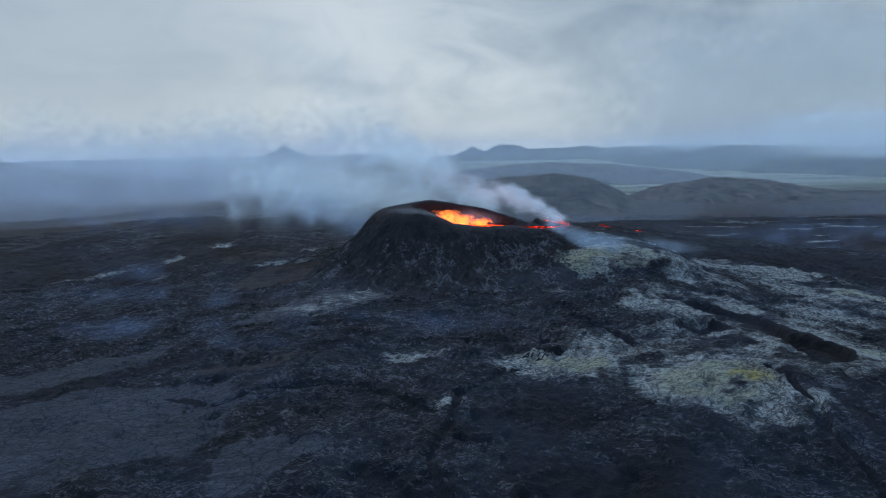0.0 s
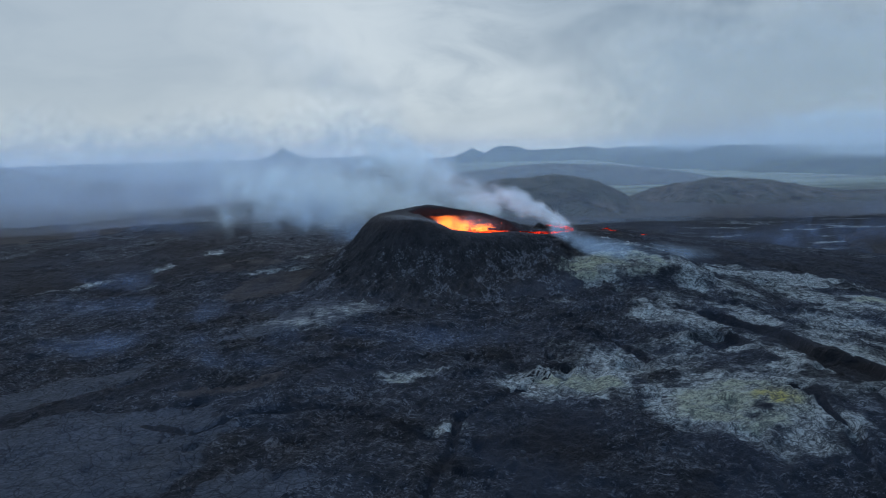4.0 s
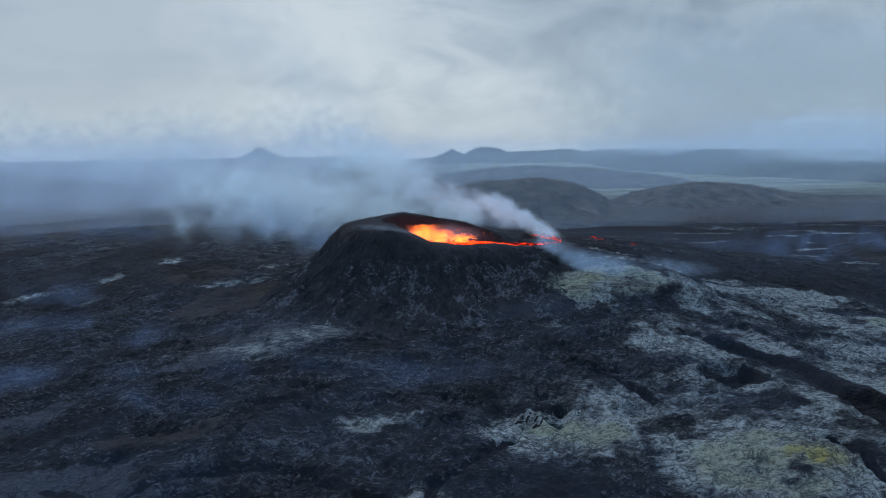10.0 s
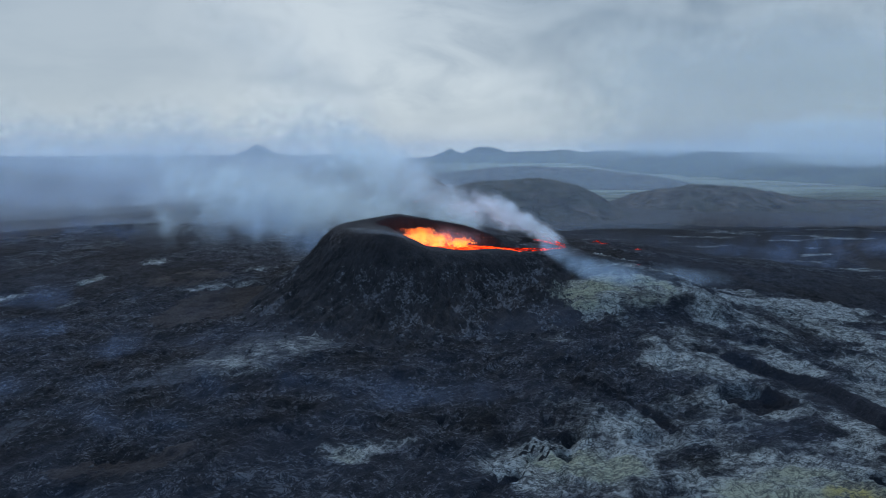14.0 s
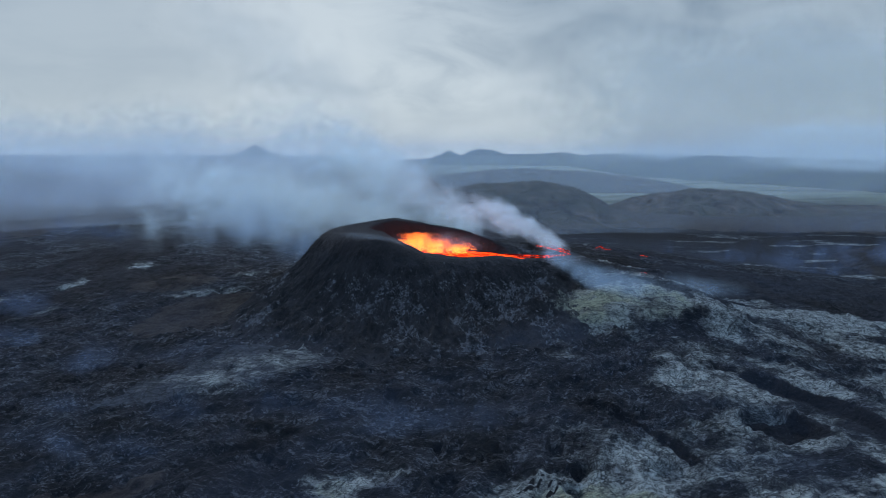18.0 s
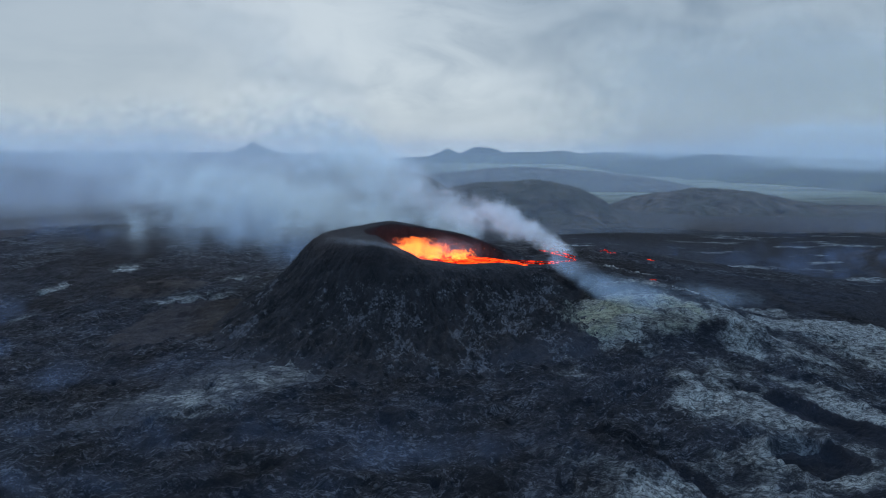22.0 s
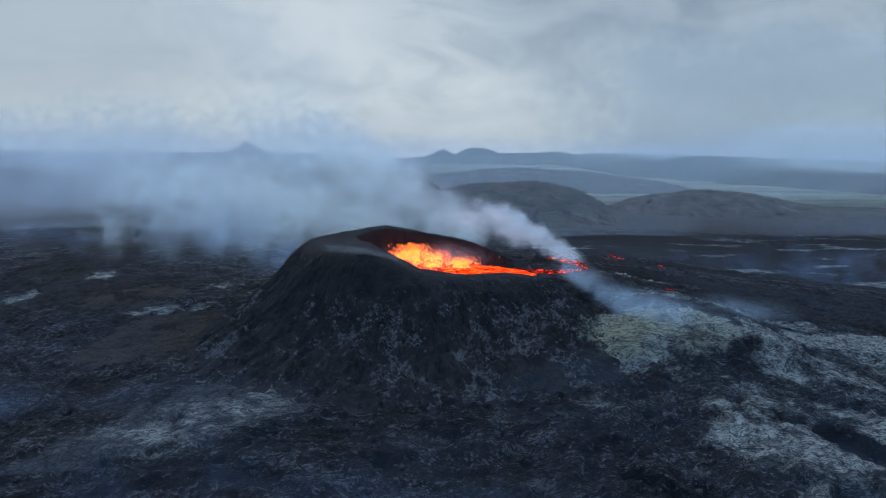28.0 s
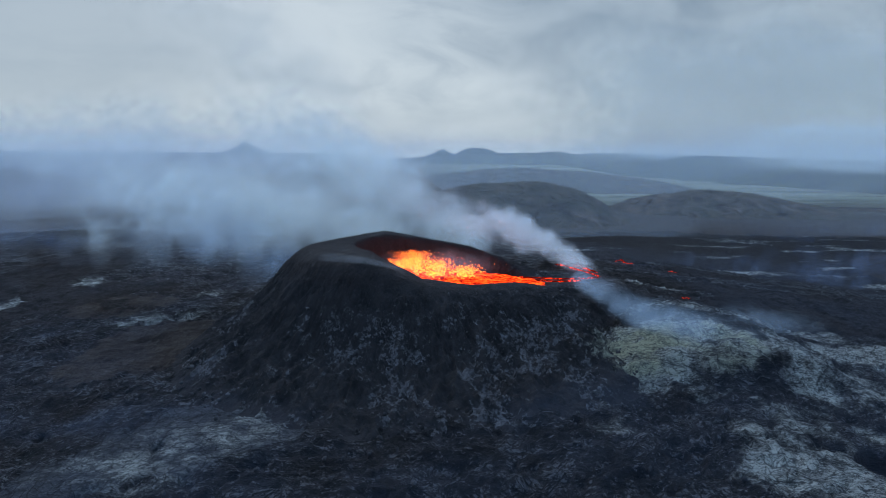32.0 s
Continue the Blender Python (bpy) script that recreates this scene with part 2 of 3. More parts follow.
def crisp(add, soft, grain, spread=0.9, lo=0.38, hi=0.62):
    v = maths(add, "ADD", soft, maths(add, "MULTIPLY", maths(add, "SUBTRACT", grain, 0.5), spread))
    return add("ShaderNodeMapRange", {"Value": v, "From Min": lo, "From Max": hi}, interpolation_type="SMOOTHSTEP").outputs[0]


def bent(add, where, scale, much):
    """Coordinates pushed about by noise, so that patterns flow."""
    n = add("ShaderNodeTexNoise", {"Vector": where, "Scale": scale, "Detail": 3.0, "Roughness": 0.6})
    off = add("ShaderNodeVectorMath", {0: n.outputs["Color"], 1: (0.5, 0.5, 0.5)}, operation="SUBTRACT").outputs[0]
    off = add("ShaderNodeVectorMath", {0: off, "Scale": much}, operation="SCALE").outputs[0]
    return add("ShaderNodeVectorMath", {0: where, 1: off}, operation="ADD").outputs[0]


def blocks(add, where, scale):
    """A random tone for every block of rubble."""
    n = add("ShaderNodeTexVoronoi", {"Vector": where, "Scale": scale, "Randomness": 1.0})
    return add("ShaderNodeSeparateColor", {"Color": n.outputs["Color"]}).outputs["Red"]


def plates(add, where, scale, width):
    """1 on the plates of a broken crust, 0 in the thin joints between them."""
    n = add("ShaderNodeTexVoronoi", {"Vector": where, "Scale": scale, "Randomness": 1.0}, feature="DISTANCE_TO_EDGE")
    return add("ShaderNodeMapRange", {"Value": n.outputs["Distance"], "From Min": 0.0, "From Max": width}, interpolation_type="SMOOTHSTEP").outputs[0]


def lava_field_material():
    m, add = material("lava_field")
    at = add("ShaderNodeTexCoord").outputs["Object"]
    mask = add("ShaderNodeAttribute", attribute_name="mask")
    rgb = add("ShaderNodeSeparateColor", {"Color": mask.outputs["Color"]})
    brown = mask.outputs["Alpha"]
    more = add("ShaderNodeSeparateColor", {"Color": add("ShaderNodeAttribute", attribute_name="cover").outputs["Color"]})
    run = add("ShaderNodeAttribute", attribute_name="run")
    roped = run.outputs["Alpha"]
    flow = bent(add, at, 0.05, 9.0)
    warp = add("ShaderNodeMapping", {"Vector": flow, "Scale": (0.8, 1.45, 1.0), "Rotation": (0, 0, 0.25)}).outputs["Vector"]
    broad = hard_noise(add, at, 0.03, 4, 0.6, 0.4)
    mid = hard_noise(add, warp, 0.11, 10, 0.66, 0.5)
    ropes = hard_noise(add, warp, 0.42, 9, 0.70, 0.2)
    strands = hard_noise(add, bent(add, run.outputs["Vector"], 0.2, 1.2), 0.55, 8, 0.66, 0.15)
    ropes = add("ShaderNodeMix", {0: maths(add, "MULTIPLY", roped, 0.75), 2: ropes, 3: strands}, data_type="FLOAT").outputs[0]
    grit = hard_noise(add, bent(add, warp, 0.6, 0.5), 0.95, 8, 0.74, 0.0)
    # thin clefts, their shade put into the colour, where the noise passes its middle, and the joints of the broken
    # crust
    cleft_shade = 1.0
    for scale, width in ((0.05, 0.014), (0.15, 0.026), (0.45, 0.038)):
        n = fog_noise(add, warp, scale, 6, 0.62, 0.8)
        v = ramp(add, maths(add, "ABSOLUTE", maths(add, "SUBTRACT", n, 0.5)), [(0.0, 0.0), (width, 1.0)])
        cleft_shade = maths(add, "MULTIPLY", cleft_shade, v)
    slabs = maths(add, "MULTIPLY", plates(add, bent(add, at, 0.35, 2.2), 0.13, 0.035), plates(add, bent(add, at, 0.9, 0.9), 0.42, 0.06))
    skin = maths(add, "ADD", maths(add, "MULTIPLY", ropes, 0.36), maths(add, "ADD", maths(add, "MULTIPLY", grit, 0.42), maths(add, "MULTIPLY", mid, 0.22)))
    skin = add("ShaderNodeMapRange", {"Value": skin, "From Min": 0.34, "From Max": 0.70}, interpolation_type="SMOOTHSTEP").outputs[0]
    skin = maths(add, "MULTIPLY", skin, maths(add, "ADD", maths(add, "MULTIPLY", cleft_shade, 0.7), 0.3))
    # the dark end of the rock's colour holds the shade of its crevices
    rock = blend(add, ramp(add, mid, [(0.20, 0.0), (0.80, 1.0)]), (0.0065, 0.0068, 0.0078), (0.043, 0.044, 0.048))
    rock = blend(add, maths(add, "MULTIPLY", ramp(add, skin, [(0.40, 0.0), (0.95, 1.0)]), 0.9), rock, (0.140, 0.142, 0.150))
    rock = blend(add, maths(add, "MULTIPLY", ramp(add, broad, [(0.45, 0.0), (0.75, 1.0)]), 0.5), rock, blend(add, skin, (0.010, 0.0085, 0.0090), (0.050, 0.042, 0.041)))
    rock = blend(add, maths(add, "MULTIPLY", maths(add, "SUBTRACT", 1.0, cleft_shade), 0.8), rock, (0.005, 0.0055, 0.0065))
    crust = blend(add, skin, (0.046, 0.050, 0.058), (0.098, 0.104, 0.117))
    crust = blend(add, maths(add, "MULTIPLY", maths(add, "SUBTRACT", 1.0, slabs), 0.75), crust, (0.012, 0.013, 0.015))
    c = blend(add, crisp(add, rgb.outputs["Blue"], mid, 0.35), rock, crust)
    earth = blend(add, maths(add, "ADD", maths(add, "MULTIPLY", grit, 0.5), maths(add, "MULTIPLY", mid, 0.5)), (0.026, 0.021, 0.019), (0.085, 0.066, 0.055))
    c = blend(add, crisp(add, brown, mid, 0.45), c, earth)
    grass = blend(add, hard_noise(add, add("ShaderNodeMapping", {"Vector": at, "Scale": (0.22, 1.0, 1.0)}).outputs["Vector"], 0.012, 6, 0.65, 0.8), (0.085, 0.090, 0.055), (0.36, 0.36, 0.22))
    c = blend(add, more.outputs["Green"], c, grass)
    tone = maths(add, "ADD", maths(add, "MULTIPLY", mid, 0.30), maths(add, "ADD", maths(add, "MULTIPLY", ropes, 0.32), maths(add, "MULTIPLY", grit, 0.38)))
    # the painted shade of the clefts carries on into ash and sulphur
    cracked = maths(add, "MULTIPLY", maths(add, "ADD", maths(add, "MULTIPLY", cleft_shade, 0.55), 0.45), maths(add, "ADD", maths(add, "MULTIPLY", slabs, 0.30), 0.70))
    cleft_tone = maths(add, "MULTIPLY", tone, cracked)
    ash = blend(add, ramp(add, cleft_tone, [(0.08, 0.0), (0.66, 1.0)]), (0.036, 0.039, 0.039), (0.58, 0.59, 0.53))
    c = blend(add, crisp(add, rgb.outputs["Red"], tone, 0.55, 0.06, 1.0), c, ash)
    sulphur = blend(add, more.outputs["Blue"], (0.50, 0.50, 0.34), (0.58, 0.47, 0.12))
    sulphur = blend(add, ramp(add, cleft_tone, [(0.12, 0.90), (0.55, 0.0)]), sulphur, (0.085, 0.092, 0.078))
    c = blend(add, crisp(add, rgb.outputs["Green"], tone, 0.7, 0.15, 1.0), c, sulphur)
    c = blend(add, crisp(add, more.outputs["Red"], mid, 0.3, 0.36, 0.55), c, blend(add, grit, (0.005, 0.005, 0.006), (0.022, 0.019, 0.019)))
    h = maths(add, "ADD", maths(add, "MULTIPLY", grit, 0.30), maths(add, "ADD", maths(add, "MULTIPLY", ropes, 0.9), maths(add, "MULTIPLY", mid, 0.8)))
    h = maths(add, "ADD", h, maths(add, "MULTIPLY", cracked, 0.5))
    finish(add, c, 0.85, h, 1.0, 2.0, 0.18)
    return m


def cone_material():
    m, add = material("cinder_cone")
    at = add("ShaderNodeTexCoord").outputs["Object"]
    mask = add("ShaderNodeAttribute", attribute_name="mask")
    rgb = add("ShaderNodeSeparateColor", {"Color": mask.outputs["Color"]})
    drip = add("ShaderNodeMapping", {"Vector": bent(add, at, 0.2, 3.0), "Scale": (1.0, 1.0, 0.4)}).outputs["Vector"]
    mid = hard_noise(add, drip, 0.2, 6, 0.65, 0.5)
    grit = hard_noise(add, at, 1.3, 6, 0.72, 0.2)
    lumps = hard_noise(add, drip, 0.8, 7, 0.74, 0.3)
    rock = blend(add, mid, (0.013, 0.0135, 0.015), (0.044, 0.042, 0.044))
    rock = blend(add, maths(add, "MULTIPLY", ramp(add, grit, [(0.5, 0.0), (1.0, 1.0)]), 0.4), rock, (0.05, 0.048, 0.048))
    spatter = blend(add, grit, (0.040, 0.041, 0.044), (0.19, 0.19, 0.20))
    clots = maths(add, "ADD", maths(add, "MULTIPLY", blocks(add, bent(add, drip, 0.9, 1.2), 0.48), 0.5), maths(add, "MULTIPLY", blocks(add, bent(add, at, 2.0, 0.4), 1.4), 0.5))
    tone = maths(add, "ADD", maths(add, "MULTIPLY", clots, 0.5), maths(add, "ADD", maths(add, "MULTIPLY", lumps, 0.2), maths(add, "ADD", maths(add, "MULTIPLY", grit, 0.1), maths(add, "MULTIPLY", mid, 0.2))))
    c = blend(add, crisp(add, rgb.outputs["Red"], tone, 2.0, 0.62, 1.05), rock, spatter)
    sulphur = blend(add, mid, (0.13, 0.14, 0.125), (0.46, 0.46, 0.33))
    c = blend(add, crisp(add, rgb.outputs["Green"], tone, 1.1, 0.40, 1.0), c, sulphur)
    c = blend(add, maths(add, "MULTIPLY", rgb.outputs["Blue"], 0.8), c, blend(add, grit, (0.017, 0.014, 0.014), (0.034, 0.027, 0.026)))
    finish(add, c, 0.9, maths(add, "ADD", maths(add, "MULTIPLY", grit, 0.4), maths(add, "ADD", maths(add, "MULTIPLY", lumps, 0.7), maths(add, "MULTIPLY", clots, 0.6))), 1.0, 1.0, 0.2)
    return m


def hill_material(name, dark, light, moss, amount):
    m, add = material(name)
    at = add("ShaderNodeTexCoord").outputs["Object"]
    runnel = add("ShaderNodeMapping", {"Vector": at, "Scale": (1.0, 1.0, 0.25)}).outputs["Vector"]
    broad = hard_noise(add, at, 0.008, 5, 0.6, 0.5)
    mid = hard_noise(add, runnel, 0.035, 8, 0.68, 0.6)
    c = blend(add, mid, dark, light)
    c = blend(add, maths(add, "MULTIPLY", ramp(add, broad, [(0.38, 0.0), (0.62, 1.0)]), amount), c, moss)
    finish(add, c, 0.95, mid, 1.0, 14.0, 0.1)
    return m


def smoke_material(name, colour, thick, scale, contrast=(0.32, 0.72), puff=0.3):
    """Droplets and ash that scatter the sky's light; billows with ragged edges, thin where they part."""
    m, add = material(name)
    at = add("ShaderNodeTexCoord").outputs["Object"]
    mask = add("ShaderNodeAttribute", attribute_name="mask")
    body = add("ShaderNodeSeparateColor", {"Color": mask.outputs["Color"]}).outputs["Red"]
    curl = bent(add, at, scale * 0.9, 0.42 / scale)
    coarse = fog_noise(add, curl, scale, 3, 0.5, 0.2)
    fine = fog_noise(add, curl, scale * 3.1, 6, 0.60, 0.3)
    n = maths(add, "ADD", maths(add, "MULTIPLY", coarse, 0.52), maths(add, "MULTIPLY", fine, 0.48))
    n = maths(add, "SUBTRACT", n, maths(add, "MULTIPLY", maths(add, "SUBTRACT", 1.0, body), puff))
    n = add("ShaderNodeMapRange", {"Value": n, "From Min": contrast[0], "From Max": contrast[1]}, interpolation_type="SMOOTHSTEP").outputs[0]
    soft = maths(add, "MULTIPLY", body, 2.0, True)
    a = maths(add, "MINIMUM", maths(add, "MULTIPLY", maths(add, "MULTIPLY", n, soft), thick), 0.25)
    front = add("ShaderNodeBsdfDiffuse", {"Color": (*colour, 1)})
    back = add("ShaderNodeBsdfTranslucent", {"Color": (*colour, 1)})
    both = add("ShaderNodeMixShader", {0: 0.30, 1: front.outputs[0], 2: back.outputs[0]})
    clear = add("ShaderNodeBsdfTransparent")
    out = add("ShaderNodeMixShader", {0: a, 1: clear.outputs[0], 2: both.outputs[0]})
    add("ShaderNodeOutputMaterial", {"Surface": out.outputs[0]})
    return m


def lava_material(name, cool, hot, strength, scale, threshold=(0.4, 0.62)):
    """Molten rock under a broken skin; the open parts glow."""
    m, add = material(name)
    at = add("ShaderNodeTexCoord").outputs["Object"]
    wav = fog_noise(add, at, scale, 5, 0.6, 1.6)
    cells = add("ShaderNodeTexVoronoi", {"Vector": at, "Scale": scale * 1.6}, feature="DISTANCE_TO_EDGE").outputs["Distance"]
    v = maths(add, "SUBTRACT", wav, maths(add, "MULTIPLY", cells, 0.22))
    glow = ramp(add, v, [(threshold[0], cool), (threshold[1], hot)])
    e = add("ShaderNodeEmission", {"Color": glow, "Strength": strength})
    add("ShaderNodeOutputMaterial", {"Surface": e.outputs[0]})
    return m


FIELD = lava_field_material()
CINDER = cone_material()
BARE_HILL = hill_material("bare_hill", (0.020, 0.016, 0.014), (0.165, 0.128, 0.096), (0.080, 0.075, 0.048), 0.5)
FAR_HILL = hill_material("mossy_ridge", (0.022, 0.027, 0.020), (0.085, 0.090, 0.058), (0.105, 0.118, 0.060), 0.6)
BROWN_HILL = hill_material("brown_hill", (0.030, 0.024, 0.021), (0.062, 0.052, 0.045), (0.055, 0.05, 0.036), 0.3)
PLUME = smoke_material("volcanic_gas", (0.92, 0.96, 0.93), 0.36, 0.036, (0.31, 0.64), 0.22)
HIGH_GAS = smoke_material("rising_gas", (0.92, 0.94, 0.90), 0.13, 0.020, (0.28, 0.68))
BANK = smoke_material("drifting_smoke", (0.91, 0.94, 0.91), 0.23, 0.020, (0.30, 0.66), 0.26)
STEAM = smoke_material("steam", (0.96, 0.98, 0.96), 0.34, 0.060, (0.29, 0.56), 0.24)
BLUE_FUME = smoke_material("blue_fume", (0.74, 0.87, 0.97), 0.15, 0.09, (0.24, 0.66), 0.18)
BLUE_SMOKE = smoke_material("blue_smoke", (0.62, 0.76, 0.90), 0.20, 0.040, (0.30, 0.70))
CRATER_GAS = smoke_material("crater_gas", (0.95, 0.95, 0.95), 0.20, 0.06, (0.2, 0.75))
THIN_FUME = smoke_material("thin_fume", (0.44, 0.63, 1.0), 0.28, 0.035, (0.30, 0.80))
AIRLIGHT_HAZE = smoke_material("airlight_haze", (0.45, 0.66, 1.0), 0.026, 0.026, (0.32, 0.75))
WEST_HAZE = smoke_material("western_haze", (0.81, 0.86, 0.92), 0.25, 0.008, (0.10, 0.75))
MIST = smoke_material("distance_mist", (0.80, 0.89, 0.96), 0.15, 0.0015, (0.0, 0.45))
CLOUD = smoke_material("low_cloud", (0.90, 0.92, 0.89), 0.46, 0.0030, (0.05, 0.55))
LAKE = lava_material("lava_lake", (0.30, 0.004, 0.003), (3.6, 0.26, 0.03), 1.4, 0.45, (0.38, 0.70))
FOUNTAIN = lava_material("lava_fountain", (4.0, 0.16, 0.02), (4.0, 0.95, 0.10), 1.0, 0.55, (0.30, 0.58))
STREAM = lava_material("lava_stream", (0.10, 0.003, 0.002), (3.0, 0.10, 0.02), 1.0, 0.6, (0.46, 0.60))

# ---- ground: one sheet of lava, valley and plain up to the horizon ----


def spaced(lo, fine_lo, fine_hi, hi, gap, growth):
    """Places along an axis, even in the middle and ever wider towards both ends."""
    mid = list(np.arange(fine_lo, fine_hi, gap))
    up, down, g = [mid[-1]], [mid[0]], gap
    while up[-1] < hi or down[-1] > lo:
        g *= growth
        if up[-1] < hi:
            up.append(up[-1] + g)
        if down[-1] > lo:
            down.append(down[-1] - g)
    return np.array(down[:0:-1] + mid + up[1:])


gx, gy = np.meshgrid(spaced(-4600, -105, 125, 4600, 0.65, 1.013), spaced(-700, 92, 262, 4850, 0.65, 1.0105))
gz = land(gx, gy) - 6.0 * step(1.0, 0.72, np.hypot((gx - CX) / 56, (gy - CY) / 50)) + 0.0


def ground_mask(x, y):
    n = cloudy(x, y, 14, 4, 81) - 0.5
    bare_x, bare_y = x, y
    x, y = x + 16 * (cloudy(x, y, 17, 4, 83) - 0.5), y + 13 * (cloudy(x, y, 15, 4, 87) - 0.5)
    pale = 0.0
    for cx, cy, rx, ry, turn, much in (
        (31, 157, 19, 10, 8, 1.0), (42, 173, 12, 7, 0, 0.28), (65, 141, 20, 15, -10, 1.0), (76, 128, 13, 6, 10, 0.75), (74, 200, 16, 8, -8, 0.62), (104, 224, 20, 6, -25, 0.35),
        (103, 206, 10, 6, -40, 0.9), (108, 173, 8, 14, 20, 0.85), (140, 262, 30, 11, 10, 1.0), (150, 235, 30, 10, -20, 0.8), (135, 205, 20, 10, -20, 0.6), (115, 160, 12, 14, 0, 0.6),
    ):
        pale = np.maximum(pale, much * blot(x, y, cx, cy, 1.12 * rx, 1.12 * ry, turn) ** 0.8)
    for cx, cy, rx, ry, turn, much in (
        (68, 244, 25, 9, 0, 0.85), (-7, 168, 9, 4, 0, 0.62), (-1, 133, 6, 5, 0, 0.5), (-43, 216, 27, 12, 15, 0.44), (-146, 358, 24, 12, 55, 0.95), (-195, 322, 20, 6, 10, 0.8), (-148, 304, 12, 4, 20, 0.75),
        (-84, 315, 18, 7, 30, 0.6), (-75, 346, 10, 5, 0, 0.5), (66, 240, 18, 7, 0, 0.7), (90, 330, 26, 9, -30, 0.8),
    ):
        pale = np.maximum(pale, much * blot(x, y, cx, cy, 1.12 * rx, 1.12 * ry, turn) ** 0.8)
    streak = cloudy(x * 0.35 + 0.2 * y, y * 1.3, 26, 5, 85)
    valley = step(420, 560, y) * step(1000, 820, y) * step(60, 140, x) * step(0.52, 0.75, streak) * 0.45
    pale = np.maximum(pale, valley) + (0.26 * step(5, 60, x) + 0.10 * step(70, 95, x)) * step(112, 165, y) * step(320, 250, y) * step(200, 140, x) * (0.15 + 1.5 * step(0.36, 0.66, cloudy(x, y * 1.5, 22, 4, 82)))
    sulph = 0.0
    for cx, cy, rx, ry, turn, much in ((67, 141, 16, 11, -10, 0.85), (75, 141, 7, 5, 0, 1.0), (33, 156, 12, 7, 0, 0.68), (58, 242, 15, 10, 0, 0.6), (76, 243, 18, 9, 0, 0.5), (162, 231, 16, 5, -25, 0.75), (112, 160, 8, 10, 0, 0.4), (-9, 167, 4, 2, 0, 0.4)):
        sulph = np.maximum(sulph, much * blot(x, y, cx, cy, 1.15 * rx, 1.15 * ry, turn) ** 0.9)
    brown = np.maximum(0.8 * np.sqrt(blot(x, y, -60, 167, 17, 7, 0)), 0.85 * np.sqrt(blot(x, y, -76, 285, 26, 34, -20)))
    brown = np.maximum(brown, 0.9 * np.sqrt(blot(x, y, -108, 335, 26, 18, 0)))
    # beyond the lava: bare earth to the west, moss and grass to the north
    x, y = bare_x, bare_y
    outside = step(0, 1, (y - np.interp(x, [-2000, -272, -235, -190, 0, 300, 640, 5000], [330, 470, 555, 690, 830, 960, 880, 500])) / 30 + 3 * n)
    brown = np.maximum(brown, outside)
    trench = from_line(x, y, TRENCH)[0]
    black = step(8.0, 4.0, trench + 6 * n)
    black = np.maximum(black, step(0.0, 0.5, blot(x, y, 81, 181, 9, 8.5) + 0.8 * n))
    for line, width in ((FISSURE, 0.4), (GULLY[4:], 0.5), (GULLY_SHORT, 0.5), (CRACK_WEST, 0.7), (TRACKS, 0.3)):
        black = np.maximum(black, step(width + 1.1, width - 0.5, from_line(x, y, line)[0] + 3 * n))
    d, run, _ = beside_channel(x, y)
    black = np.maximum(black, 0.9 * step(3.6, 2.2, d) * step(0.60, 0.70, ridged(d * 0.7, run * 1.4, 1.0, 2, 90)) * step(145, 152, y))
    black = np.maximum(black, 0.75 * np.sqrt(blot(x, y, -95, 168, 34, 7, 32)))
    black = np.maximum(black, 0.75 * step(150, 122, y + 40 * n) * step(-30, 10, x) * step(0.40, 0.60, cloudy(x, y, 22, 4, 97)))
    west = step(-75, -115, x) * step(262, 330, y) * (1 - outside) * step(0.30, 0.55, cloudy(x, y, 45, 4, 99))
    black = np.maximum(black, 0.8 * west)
    # the fresh flow on the far side of the pale crust, down into the valley
    fresh = step(-4, 8, y - np.interp(x, [78, 90, 110, 140, 175, 230, 400], [330, 300, 282, 280, 264, 250, 240]) + 26 * n) * step(60, 85, x) * (1 - 0.75 * outside)
    strip = step(0.15, 0.5, blot(x, y, 93, 318, 22, 8, -35) + 1.2 * n)
    black = np.maximum(black, 0.86 * fresh * (1 - strip) * (1 - step(0.50, 0.72, streak)))
    grass = step(1150, 1700, y + 300 * n) * step(-300, 500, x)
    orange = np.sqrt(blot(x, y, 76, 141.5, 6, 5, 0))
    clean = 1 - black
    fleck = 0.30 + 1.10 * step(0.20, 0.80, cloudy(x, y * 1.5, 5.5, 5, 89, 0.65))
    pale, sulph = 1.75 * pale**1.2 * fleck, 1.7 * sulph * fleck
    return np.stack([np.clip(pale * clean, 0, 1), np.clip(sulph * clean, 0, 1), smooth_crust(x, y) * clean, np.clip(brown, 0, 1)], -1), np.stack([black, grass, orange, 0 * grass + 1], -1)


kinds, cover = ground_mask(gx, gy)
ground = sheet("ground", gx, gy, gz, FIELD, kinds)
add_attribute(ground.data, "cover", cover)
gd, grun, gband = beside_channel(gx, gy)
add_attribute(ground.data, "run", np.stack([gd, grun, 0 * gd, gband], -1))
tagged(ground, "black lava field with grey ash, sulphur stains and deep clefts", "lava field", kind="structure")

# ---- the cone ----
ang, rad = np.meshgrid(np.linspace(0, 2 * math.pi, 760, endpoint=False), np.concatenate([np.linspace(0.5, 44, 120), np.linspace(44.4, 74, 60)]))
kx, ky = CX + rad * np.cos(ang) * 1.02, CY + rad * np.sin(ang) * 0.96
kz = cone(kx, ky)
tz = np.maximum(kz, kz + (8.6 + 0.8 * (cloudy(kx, ky, 5, 4, 77) - 0.5) - kz) * terrace(kx, ky))
kz = np.where(kz > 8.6, kz, tz)
rim_fade = np.maximum(step(60, 74, rad), step(46, 56, kx + 8 * (cloudy(kx, ky, 7, 3, 93) - 0.5)) * step(266, 254, ky))
kz = kz * (1 - rim_fade) + (land(kx, ky) - 0.8) * rim_fade
